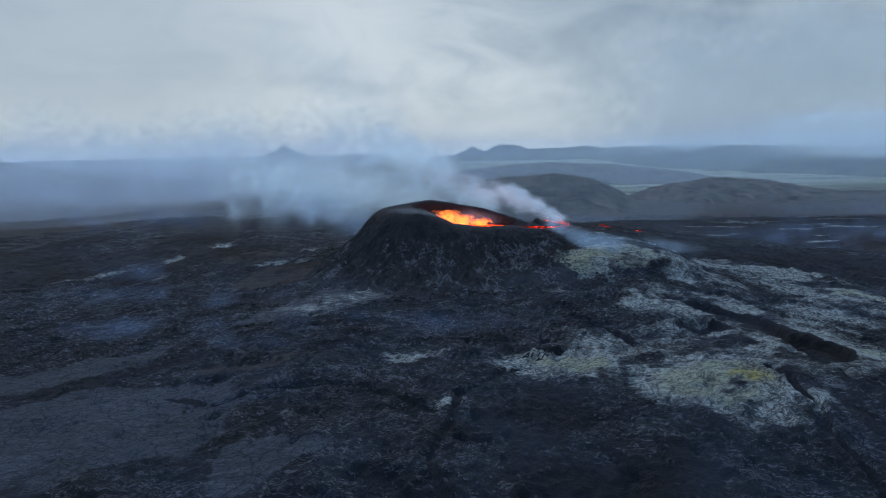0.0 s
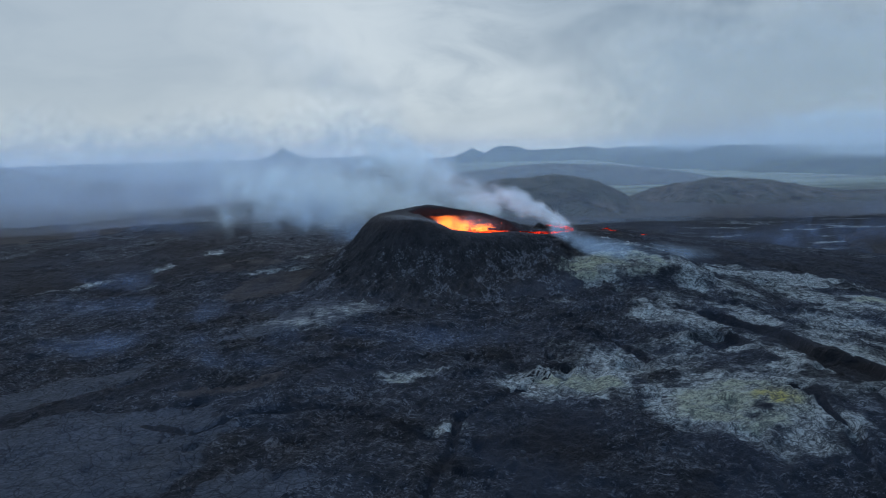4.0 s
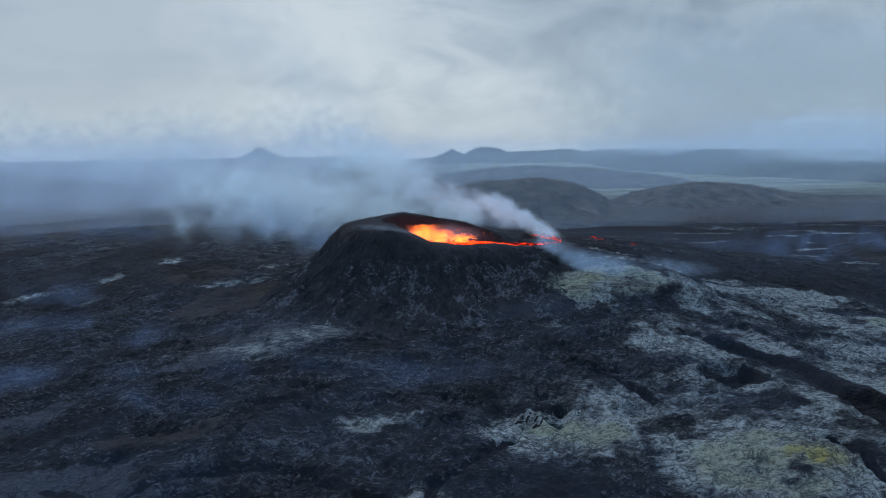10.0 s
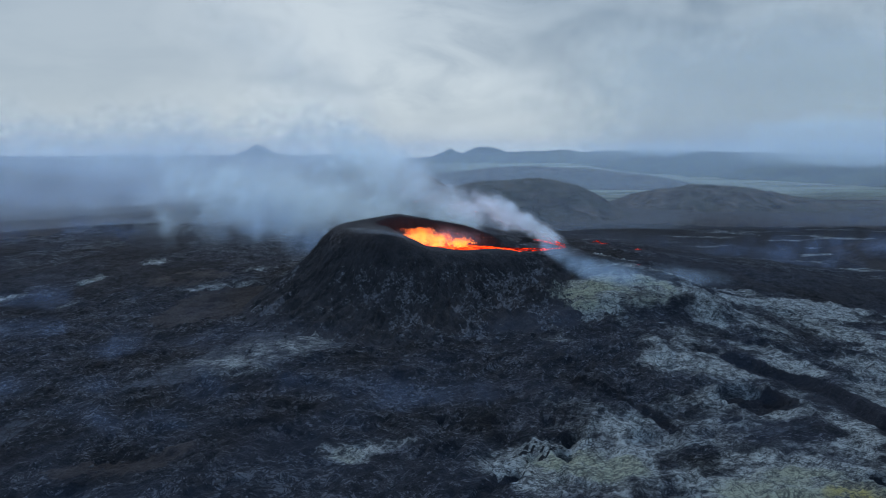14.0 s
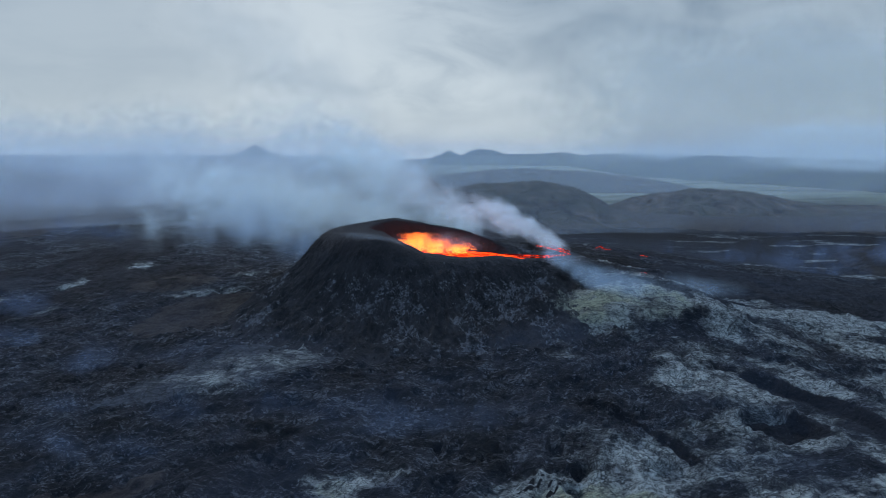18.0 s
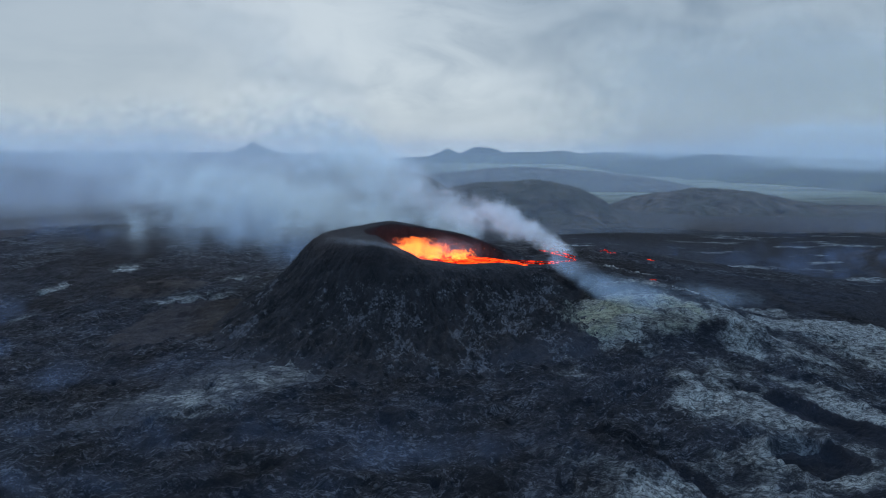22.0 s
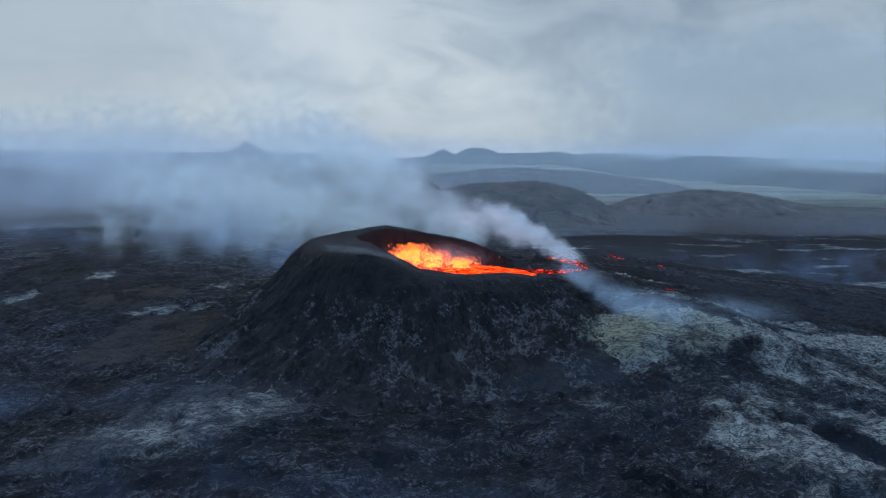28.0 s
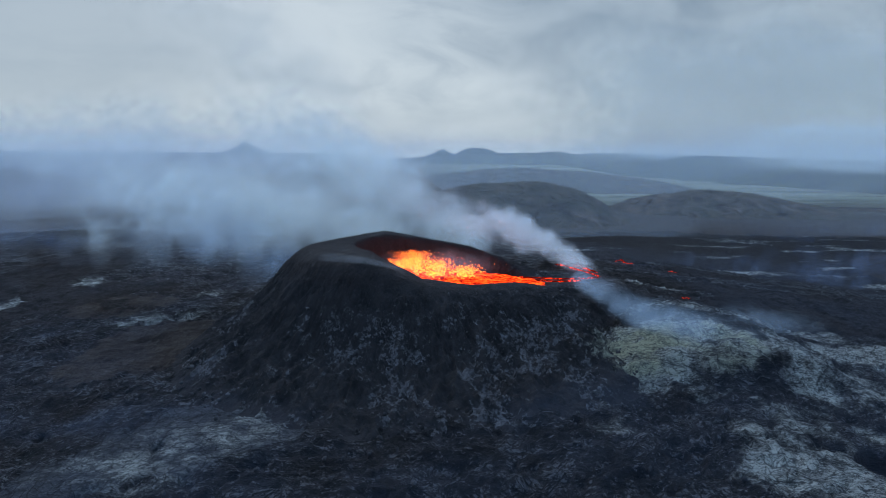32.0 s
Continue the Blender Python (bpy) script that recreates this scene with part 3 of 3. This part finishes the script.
spots = step(14, 6, kz) * step(-10, -5, kz) * (0.14 + 0.56 * step(0.38, 0.66, cloudy(kx, ky, 11, 4, 91))) * step(318, 300, ky)
stain = np.maximum(0.8 * np.sqrt(blot(kx, ky, 62, 246, 22, 13, 5)), 0.5 * step(50, 60, kx) * step(272, 258, ky))
ashy = step(13.5, 16, kz) * 0.6
volcano = new("volcanic_cone")
volcano.location = (CX, CY, -6)
tagged(volcano, "black cinder cone with open crater and grey spattered flank", "volcano")
looks = np.stack([spots, stain, ashy, 0 * kz + 1], -1)
hollow = np.hypot((kx - 15) / 30.0, (ky - 280.5) / 19.0) < 1.0
bench = (terrace(kx, ky) > 0.4) & ~hollow & (kz < 10)
for part_name, where, words in (("crater_wall", hollow, "red-lit inner wall of the crater"), ("spatter_terrace", bench, "flat black terrace of spatter beside the breach"), ("cinder_flank", ~(hollow | bench), "steep black cinder slope with grey clots")):
    ob = sheet(part_name, kx - CX, ky - CY, kz + 6, CINDER, looks, volcano, True, where)
    tagged(ob, words)

# ---- molten lava ----
la, lr = np.meshgrid(np.linspace(0, 2 * math.pi, 220, endpoint=False), np.linspace(0.01, 1.0, 90))
lx, ly = 14.5 + 29.0 * lr * np.cos(la), 281 + 17.8 * lr * np.sin(la)
swell = 3.4 * np.exp(-((lx - 3) / 8) ** 2 - ((ly - 285) / 6) ** 2) + 1.6 * np.exp(-((lx - 17) / 7) ** 2 - ((ly - 283) / 6) ** 2)
lz = 11.2 - 0.06 * lx + 0.5 * (cloudy(lx, ly, 4, 4, 101) - 0.5) + swell * (0.25 + 1.1 * ridged(lx, ly, 3.2, 4, 103))
lake = sheet("lava_lake", lx, ly, lz, LAKE, None, None, True)
tagged(lake, "glowing orange lava lake boiling inside the crater", "lava")

BALL = bpy.data.meshes.new("ball")
bm = bmesh.new()
bmesh.ops.create_icosphere(bm, subdivisions=1, radius=1.0)
BALL_V = np.array([v.co[:] for v in bm.verts])
BALL_F = np.array([[v.index for v in f.verts] for f in bm.faces])
bm.free()
bpy.data.meshes.remove(BALL)


def scatter(name, places, sizes, material, rng, squash=(0.5, 1.4), parent=None, jag=0.42):
    """Many rough lumps in one mesh."""
    k, n = len(places), len(BALL_V)
    v = BALL_V[None] * (1 + jag * (rng.rand(k, n, 1) - 0.5) * 2) * sizes[:, None, None] * rng.uniform(*squash, (k, 1, 3))
    turn = rng.rand(k) * 6.283
    c, s = np.cos(turn)[:, None], np.sin(turn)[:, None]
    v = np.stack([v[..., 0] * c - v[..., 1] * s, v[..., 0] * s + v[..., 1] * c, v[..., 2]], -1) + places[:, None]
    f = (BALL_F[None] + n * np.arange(k)[:, None, None]).reshape(-1, 3)
    me = bpy.data.meshes.new(name)
    me.vertices.add(k * n)
    me.vertices.foreach_set("co", v.astype(np.float32).ravel())
    me.loops.add(f.size)
    me.loops.foreach_set("vertex_index", f.ravel().astype(np.int32))
    me.polygons.add(len(f))
    me.polygons.foreach_set("loop_start", np.arange(0, f.size, 3, dtype=np.int32))
    me.update(calc_edges=True)
    me.materials.append(material)
    ob = new(name, me)
    ob.parent = parent
    return ob


rng = np.random.RandomState(5)
k = 5200
jet = rng.choice(4, k, p=[0.45, 0.25, 0.2, 0.1])
jx, jy, jh, jw = np.array([3.0, -2.0, 9.0, 18.0])[jet], np.array([285.0, 284, 284, 283])[jet], np.array([6.5, 4.2, 4.4, 2.6])[jet], np.array([2.4, 2.0, 3.2, 3.5])[jet]
up = rng.rand(k) ** 2.0
spray = np.stack([jx + jw * rng.randn(k) * (0.35 + 0.75 * up), jy + 0.7 * jw * rng.randn(k), 11.8 + jh * up], -1)
fountain = scatter("lava_fountain", spray, (0.40 - 0.30 * up) * rng.uniform(0.25, 1.0, k), FOUNTAIN, rng, (0.5, 1.5), None, 0.45)
tagged(fountain, "bursting fountain of yellow and red molten spatter", "lava", kind="stuff")


def ribbon(name, line, width, material, parent=None, samples=60, seed=0):
    """A ragged band of lava along a line of places."""
    pts = np.array(line, float)
    t = np.linspace(0, len(pts) - 1, samples)
    c = np.stack([np.interp(t, np.arange(len(pts)), pts[:, i]) for i in range(3)], -1)
    d = np.gradient(c, axis=0)
    d /= np.linalg.norm(d[:, :2], axis=1)[:, None] + 1e-6
    w = width * (0.55 + 0.9 * cloudy(t * 3, t * 0 + seed, 1.0, 3, 111 + seed))
    v = np.linspace(-1, 1, 7)
    wig = 0.8 * (cloudy(t * 2, t * 0 + seed + 5, 1.0, 2, 121 + seed) - 0.5)[:, None]
    x = c[:, :1] - d[:, 1:2] * (w[:, None] * v + wig)
    y = c[:, 1:2] + d[:, :1] * (w[:, None] * v + wig)
    z = c[:, 2:] + 0.35 * (1 - v**2)[None] - 0.1
    return sheet(name, x, y, z + 0 * x, material, None, parent)


for n, (line, width, words) in enumerate((
    ([(36, 288, 9.6), (42, 288.5, 9.2), (49, 287.5, 9.1), (57, 288, 9.1), (61, 290, 9.0)], 1.0, "narrow red lava stream running out of the crater breach"),
    ([(52, 309, 9.6), (55, 306, 9.7), (57, 301, 9.5), (60, 296, 9.3), (62, 290, 9.1)], 0.8, "winding red lava stream over the spatter terrace"),
    ([(58, 307, 9.6), (61, 302, 9.4), (63, 297, 9.2)], 0.7, "short red lava stream beside the spatter mound"),
    ([(40, 284, 9.5), (47, 283.5, 9.1), (54, 285, 9.1)], 0.8, "dull red lava stream crusted with black"),
)):
    tagged(ribbon("lava_stream", line, 0.45 * width, STREAM, None, 60, n), words, "lava", "lava streams")
for n, (line, wide, words) in enumerate((
    ([(103, 393, 0), (106, 391, 0), (109, 386, 0)], 0.8, "small red lava breakout on the dark eastern slope"),
    ([(93, 299, 0), (94.2, 298, 0), (95.4, 298.4, 0)], 0.35, "tiny red lava breakout below the spatter terrace"),
    ([(120, 372, 0), (122, 370.5, 0), (124, 371, 0)], 0.3, "tiny red glow in the crust of the eastern flow"),
)):
    spot = ribbon("lava_breakout", line, wide, STREAM, None, 30, 9 + n)
    co = np.array([v.co[:] for v in spot.data.vertices])
    co[:, 2] = land(co[:, 0], co[:, 1]) + 0.6
    spot.data.vertices.foreach_set("co", co.astype(np.float32).ravel())
    tagged(spot, words, "lava", "lava streams")


def mound(name, x, y, r, h, seed):
    a, q = np.meshgrid(np.linspace(0, 2 * math.pi, 48, endpoint=False), np.linspace(0.02, 1.25, 18))
    px, py = x + r * q * np.cos(a) * (1 + 0.2 * np.sin(2 * a + seed)), y + r * q * np.sin(a)
    z = 8.3 + h * np.exp(-2.2 * q * q) * (0.7 + 0.6 * cloudy(px, py, 1.6, 4, 131 + seed)) - 0.4 * step(1.0, 1.25, q)
    return sheet(name, px, py, z, CINDER, np.stack([0.2 + 0 * z, 0 * z, 0 * z, 0 * z + 1], -1), None, True)


for n, (x, y, r, h) in enumerate(((49, 309, 3.4, 3.0), (56, 310, 3.0, 2.4), (63, 305, 3.2, 2.2), (58, 296, 2.2, 1.0), (44, 294, 3.0, 1.2))):
    tagged(mound("spatter_mound", x, y, r, h, n), "small black spatter mound on the lava terrace", "rock", "spatter mounds")


# ---- loose rock ----
def slope_rocks(count, x0, x1, y0, y1, height, lo, hi, keep, rng):
    p = np.stack([rng.uniform(x0, x1, count), rng.uniform(y0, y1, count)], -1)
    p = p[keep(p[:, 0], p[:, 1])]
    s = lo + (hi - lo) * rng.rand(len(p)) ** 3
    return np.stack([p[:, 0], p[:, 1], height(p[:, 0], p[:, 1]) + 0.15 * s], -1), s


def cone_face(x, y):
    z = cone(x, y)
    return np.maximum(z, z + (8.6 - z) * terrace(x, y) * (z < 8.6))


def on_face(x, y):
    z = cone_face(x, y)
    return (z < 12.5) & (z > -5.5) & (y < 300) & (cloudy(x, y, 9, 3, 91) > 0.44) & (np.hypot((x - 15) / 31, (y - 280) / 20) > 1.05)


def rock_material(name, dark, light):
    m, add = material(name)
    at = add("ShaderNodeTexCoord").outputs["Object"]
    shade = add("ShaderNodeNewGeometry").outputs["Random Per Island"]
    grit = fog_noise(add, at, 2.2, 5, 0.7)
    c = blend(add, maths(add, "MULTIPLY", maths(add, "ADD", grit, shade), 0.5), dark, light)
    finish(add, c, 0.9, grit, 0.6, 0.2, 0.2)
    return m


SPATTER = rock_material("grey_spatter", (0.012, 0.012, 0.013), (0.10, 0.10, 0.104))
CLINKER = rock_material("black_clinker", (0.010, 0.010, 0.011), (0.062, 0.060, 0.060))
where, size = slope_rocks(3600, -60, 68, 214, 300, cone_face, 0.10, 0.5, on_face, rng)
tagged(scatter("spatter_clots", where, size, SPATTER, rng), "grey spatter clots stuck to the cone's flank", "rock", kind="stuff")
where, size = slope_rocks(9000, -110, 125, 90, 226, land, 0.10, 0.55, lambda x, y: (smooth_crust(x, y) < 0.3) & (cloudy(x, y, 18, 3, 95) > 0.45) & (ground_mask(x, y)[0][..., 0] < 0.25), rng)
tagged(scatter("lava_clinker", where, size, CLINKER, rng), "loose black clinker blocks on the lava field", "rock", kind="stuff")


# ---- hills and mountains ----
def hill(name, spine, width, gap, material, label, sharp=1.0, rough=10.0, seed=0, group="hills"):
    pts = np.array(spine, float)
    x0, x1, y0, y1 = pts[:, 0].min() - width, pts[:, 0].max() + width, pts[:, 1].min() - width, pts[:, 1].max() + width
    hx, hy = np.meshgrid(np.arange(x0, x1, gap), np.arange(y0, y1, gap))
    wob = width * 0.25 * (cloudy(hx, hy, width * 0.7, 4, 141 + seed) - 0.5)
    d, along = from_line(hx, hy, [tuple(p[:2]) for p in pts])
    top = np.interp(along * (len(pts) - 1), np.arange(len(pts)), pts[:, 2])
    top = top + 0.5 * rough * (cloudy(hx, hy, width * 0.3, 5, 161 + seed, 0.6) - 0.5)
    q = np.clip((d + wob) / width, 0, 1)
    shape = (1 - q) ** 2 * (1 + 2 * q) if sharp < 1.5 else (1 - q) ** sharp
    base = lie(hx, hy) - 4
    ribs = rough * (ridged(hx, hy, width * 0.45, 4, 151 + seed) - 0.45) * np.clip(shape * 3, 0, 1) * (1 - 0.6 * shape)
    z = base + (top - base) * shape + ribs * np.clip(q * 3, 0.15, 1)
    return tagged(sheet(name, hx, hy, z, material), label, "hill" if "hill" in name else "mountain", group)


hill("hill", [(60, 1180, -22), (110, 1165, -9), (225, 1150, 0), (262, 1135, -10)], 150, 5, BARE_HILL, "bare dark rounded hill behind the lava valley", 1.0, 17, 1)
hill("hill", [(-260, 1360, 0), (-87, 1310, 27), (-20, 1290, 6)], 210, 6, BARE_HILL, "steep dark hill half hidden by volcanic smoke", 1.0, 10, 2)
hill("hill", [(520, 1290, -34), (560, 1270, -22), (676, 1250, -29), (750, 1240, -45)], 150, 5, BARE_HILL, "long bare brown hill beyond the lava valley", 1.0, 17, 3)
hill("hill", [(120, 2020, -22), (242, 2000, -8), (351, 2000, -3), (572, 2000, -11), (700, 1990, -32)], 260, 9, BARE_HILL, "low dark hill before the grassy plain", 1.0, 22, 4)
hill("hill", [(-1500, 1520, 40), (-1090, 1500, 37), (-960, 1480, 8)], 250, 12, BARE_HILL, "low hazy hill on the western plain", 1.0, 10, 5)
hill("hill", [(545, 665, -44), (690, 690, -36)], 120, 4, BROWN_HILL, "smooth brown hill at the lava's edge", 1.0, 4, 6)
hill("mountain", [(150, 4226, 30), (222, 4230, 66), (262, 4232, 42)], 95, 6, FAR_HILL, "distant pointed mountain peak", 1.3, 12, 7, "mountains")
hill("mountain", [(345, 4230, 46), (365, 4230, 60), (424, 4230, 73), (515, 4228, 68), (566, 4228, 54), (600, 4228, 38)], 90, 6, FAR_HILL, "distant flat-topped mountain", 1.3, 16, 8, "mountains")
hill("mountain", [(-60, 4290, -16), (76, 4280, 10), (300, 4270, 26), (620, 4250, 36), (800, 4240, 41), (1020, 4230, 52), (1120, 4230, 36), (1413, 4220, 24)], 420, 14, FAR_HILL, "long dark mountain ridge with its top in cloud", 1.0, 26, 9, "mountains")
hill("mountain", [(1330, 4260, 44), (1620, 3400, 38), (1830, 2500, 26), (1980, 1700, 18), (2250, 900, 20)], 640, 18, FAR_HILL, "mossy green ridge running beside the plain", 1.0, 30, 11, "mountains")
hill("hill", [(850, 1340, -66), (915, 1320, -60), (1050, 1290, -62)], 75, 4, BARE_HILL, "low dark hump on the edge of the plain", 1.0, 5, 12)
hill("mountain", [(-1034, 4000, 96), (-1030, 4004, 92)], 210, 10, FAR_HILL, "lone conical mountain in the haze", 1.6, 8, 10, "mountains")


# ---- smoke, steam and mist: billowing layers ----
def plume(name, line, depth, layers, material, label, parent_name="layer", seed=0, billow=0.35, rows=64, cols=36):
    """Layers of drifting gas along a line of (x, y, z, half width)."""
    pts = np.array(line, float)
    root = new(name)
    root.location = pts[0, :3]
    tagged(root, label, "smoke", kind="stuff")
    t = np.linspace(0, len(pts) - 1, rows)
    c = np.stack([np.interp(t, np.arange(len(pts)), pts[:, i]) for i in range(4)], -1)
    for i in range(4):
        c[:, i] = np.convolve(np.pad(c[:, i], 5, mode="edge"), np.ones(11) / 11, "valid")
    d = np.gradient(c[:, :3], axis=0)
    d[:, 1] = 0
    d /= np.linalg.norm(d, axis=1)[:, None] + 1e-9
    across = np.stack([d[:, 2], 0 * d[:, 0], -d[:, 0]], -1)
    v = np.linspace(-1, 1, cols)
    for n in range(layers):
        off = (n - (layers - 1) / 2) / max(1, layers - 1) * 2 * depth
        w = c[:, 3][:, None]
        u = t[:, None] * 1.5 + 0 * v[None]
        vv = v[None] + 0 * u
        s = seed * 7 + n
        swing = 0.5 * (cloudy(u[:, :1], 0 * u[:, :1] + s, 1.2, 2, 201 + s) - 0.5)
        vb = vv * (0.75 + 0.5 * cloudy(u, 0 * vv + s, 1.0, 2, 191 + s)) + swing
        x = c[:, :1] + across[:, :1] * w * vb
        y = c[:, 1:2] + off + 0.6 * across[:, 2:3] * w * vb + billow * w * (cloudy(u, vv, 2.0, 2, 221 + seed) - 0.5)
        z = c[:, 2:3] + across[:, 2:3] * w * vb
        q = t / (len(pts) - 1)
        dens = np.clip(1 - vv**2, 0, 1) ** 1.4 * (step(0, 0.12, q) * step(1.0, 0.4, q))[:, None]
        p = pts[0, :3]
        sheet(parent_name, x - p[0], y - p[1], z - p[2], material, np.stack([dens, dens, dens, 0 * dens + 1], -1), root)
    return root


def veil(name, x0, x1, z0, z1, y, material, label, density, bow=0.0, seed=0, lean=0.7):
    """A bank of mist across the land."""
    px, pz = np.meshgrid(np.linspace(x0, x1, 90), np.linspace(0, 1, 40))
    zz = z0 + (z1 - z0) * pz
    py = y + bow * ((px - (x0 + x1) / 2) / (x1 - x0) * 2) ** 2 + 0.02 * y * (cloudy(px, zz, (x1 - x0) / 9, 3, 301 + seed) - 0.5)
    ragged = np.clip(pz + 0.3 * step(0, 0.1, pz) * (cloudy(px, zz * 0.6, 0.11 * (x1 - x0), 3, 311 + seed) - 0.5), 0, 1)
    dens = density(px, zz, (px - x0) / (x1 - x0), ragged)
    py = py + lean * np.minimum(zz - z0, 160)
    return tagged(sheet(name, px, py, zz, material, np.stack([dens, dens, dens, 0 * dens + 1], -1)), label, "mist", kind="stuff")


plume("smoke_plume", [(34, 316, 11, 6), (22, 319, 19, 11), (8, 323, 28, 15), (-8, 328, 37, 18), (-28, 334, 46, 21), (-52, 342, 56, 25), (-82, 350, 68, 30), (-120, 360, 82, 36)], 12, 8, PLUME, "pale blue-grey smoke plume rising from the crater", "billow", 1, 0.4, 80, 44)
plume("smoke_plume", [(10, 336, 13, 8), (-14, 342, 19, 14), (-44, 350, 24, 20), (-80, 358, 27, 24), (-124, 368, 31, 28), (-176, 380, 36, 32), (-236, 394, 42, 37)], 14, 7, PLUME, "low pale smoke drifting west behind the cone", "billow", 8, 0.4, 80, 44)
plume("smoke_plume", [(-10, 340, 44, 14), (-28, 346, 62, 22), (-52, 352, 84, 30), (-84, 360, 108, 38), (-122, 370, 134, 46), (-166, 380, 160, 52)], 10, 4, HIGH_GAS, "thin bluish gas rising high above the crater", "billow", 7, 0.3)
plume("steam_plume", [(68, 304, 5, 4), (59, 306, 11, 5), (50, 308, 17, 6.5), (40, 310, 21, 8), (26, 312, 25, 9.5), (9, 315, 30, 11), (-12, 318, 35, 13)], 4, 7, STEAM, "dense white steam rising beside the breach", "billow", 2, 0.4)
plume("fume_trail", [(46, 272, 14, 2.5), (50, 264, 12.5, 3.5), (55, 254, 10.5, 4.2), (61, 246, 8.5, 4.2), (70, 239, 7.5, 4), (82, 235, 6.5, 3.5), (97, 233, 5, 2.5)], 4, 5, BLUE_FUME, "blue fume creeping down from the terrace", "wisp", 3, 0.3)
plume("fume_trail", [(84, 258, 4, 2.5), (96, 260, 3.5, 4), (110, 262, 2, 3.5), (124, 264, 0, 2)], 3, 2, BLUE_FUME, "blue fume drifting over the pale crust", "wisp", 4, 0.3)
plume("fume_trail", [(2, 256, 18, 0.8), (-8, 257, 20.5, 1.2), (-20, 258, 21.5, 1.5), (-34, 262, 20, 1.2)], 2, 1, CRATER_GAS, "thin white wisp over the cone's shoulder", "wisp", 5, 0.3)
plume("fume_trail", [(-26, 322, 0, 9), (-44, 323, 8, 14), (-66, 324, 18, 19), (-96, 325, 27, 24), (-132, 326, 34, 28)], 5, 4, BLUE_SMOKE, "pale smoke trailing behind the cone", "wisp", 6, 0.3)
for n in range(3):
    veil("smoke_bank", -400 - 30 * n, 40, 14, 104, 462 + 14 * n, BANK, "wide bank of blue-grey smoke drifting west", lambda x, z, a, b: step(0, 0.4, a) * step(1.0, 0.55, a) * step(0.0, 0.4, b) * step(1.0, 0.35, b), 0, 40 + n)
for n in range(2):
    veil("smoke_bank", -760, 90 - 20 * n, -4, 130, 650 + 18 * n, BANK, "thin far bank of volcanic smoke", lambda x, z, a, b: step(0, 0.2, a) * step(1.0, 0.7, a) * step(0.0, 0.4, b) * step(1.0, 0.4, b), 0, 50 + n)
for n in range(5):
    veil("cloud_bank", 620 + 40 * n, 2700, -30, 190, 1700 + 30 * n, CLOUD, "low grey cloud lying on the mossy ridge", lambda x, z, a, b: step(0.02, 0.35, a) * step(1.0, 0.9, a) * step(-12, 42, z + 22 * a) * step(1.0, 0.55, b), 0, 70 + n)
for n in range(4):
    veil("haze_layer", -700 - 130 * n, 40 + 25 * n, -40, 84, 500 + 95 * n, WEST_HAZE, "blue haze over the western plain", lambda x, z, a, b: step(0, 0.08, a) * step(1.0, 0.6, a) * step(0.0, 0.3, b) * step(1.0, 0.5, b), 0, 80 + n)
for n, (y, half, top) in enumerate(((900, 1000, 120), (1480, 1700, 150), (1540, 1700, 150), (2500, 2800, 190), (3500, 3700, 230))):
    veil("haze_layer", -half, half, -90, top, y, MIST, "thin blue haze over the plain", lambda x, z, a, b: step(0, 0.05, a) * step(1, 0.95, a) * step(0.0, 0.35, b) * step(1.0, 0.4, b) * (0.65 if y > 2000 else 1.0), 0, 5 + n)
for n in range(5):
    veil("cloud_bank", 250 + 60 * n, 3600, -84, 900, 3220 + 30 * n, CLOUD, "low grey cloud lying on the mountain ridge", lambda x, z, a, b: step(0.0, 0.55, a) * step(0.0, 0.075, (z + 64 - 78 * (1 - a) ** 1.4) / 960) * step(1.0, 0.4, b), 0, 60 + n)

for x, y, w, h, n in ((-105, 200, 70, 14, 21), (-85, 222, 60, 15, 22), (-30, 186, 50, 11, 23), (-160, 300, 90, 18, 24), (-150, 262, 80, 16, 25), (6, 180, 56, 13, 26), (-60, 178, 60, 11, 27), (-240, 420, 210, 34, 28), (-130, 520, 230, 38, 29), (-280, 610, 270, 40, 30), (270, 470, 210, 46, 34), (430, 640, 300, 50, 35), (520, 800, 340, 44, 36), (300, 450, 190, 40, 37), (360, 560, 240, 46, 38)):
    low = float(lie(np.array(float(x)), np.array(float(y))))
    veil("ground_fume", x - w, x + w, low - 3, low + h, y, THIN_FUME, "thin blue fume hanging over the lava", lambda px, z, a, b: 0.8 * step(0, 0.5, a) * step(1, 0.5, a) * step(0, 0.5, b) * step(1, 0.5, b), 10, n, 0.0)

# a thin blue sheet added over the whole field as airlight, lifting dark tones
bx, by = np.meshgrid(np.linspace(-330, 330, 90), np.linspace(-60, 640, 90))
spread = step(330, 220, np.abs(bx)) * step(-60, 40, by) * step(640, 420, by) * step(0.85, 1.25, np.hypot((bx - CX) / 66, (by - CY) / 58))
tagged(sheet("airlight_sheet", bx, by, lie(bx, by) + 7 + 3 * (cloudy(bx, by, 60, 3, 321) - 0.5), AIRLIGHT_HAZE, np.stack([spread, spread, spread, 0 * spread + 1], -1)), "thin blue sheet added over the lava field for airlight", "mist", kind="stuff")
for n, y in enumerate((277.0, 286.0)):
    veil("crater_gas", -16, 38, 10.5, 21, y, CRATER_GAS, "thin gas glowing red above the lava lake", lambda px, z, a, b: step(0, 0.35, a) * step(1, 0.55, a) * step(0, 0.2, b) * step(1, 0.3, b), 0, 33 + n)
veil("crater_gas", -14, 40, 8, 22, 292.5, CRATER_GAS, "thin gas glowing red above the lava lake", lambda px, z, a, b: step(0, 0.4, a) * step(1, 0.5, a) * step(0, 0.2, b) * step(1, 0.4, b), 0, 31)
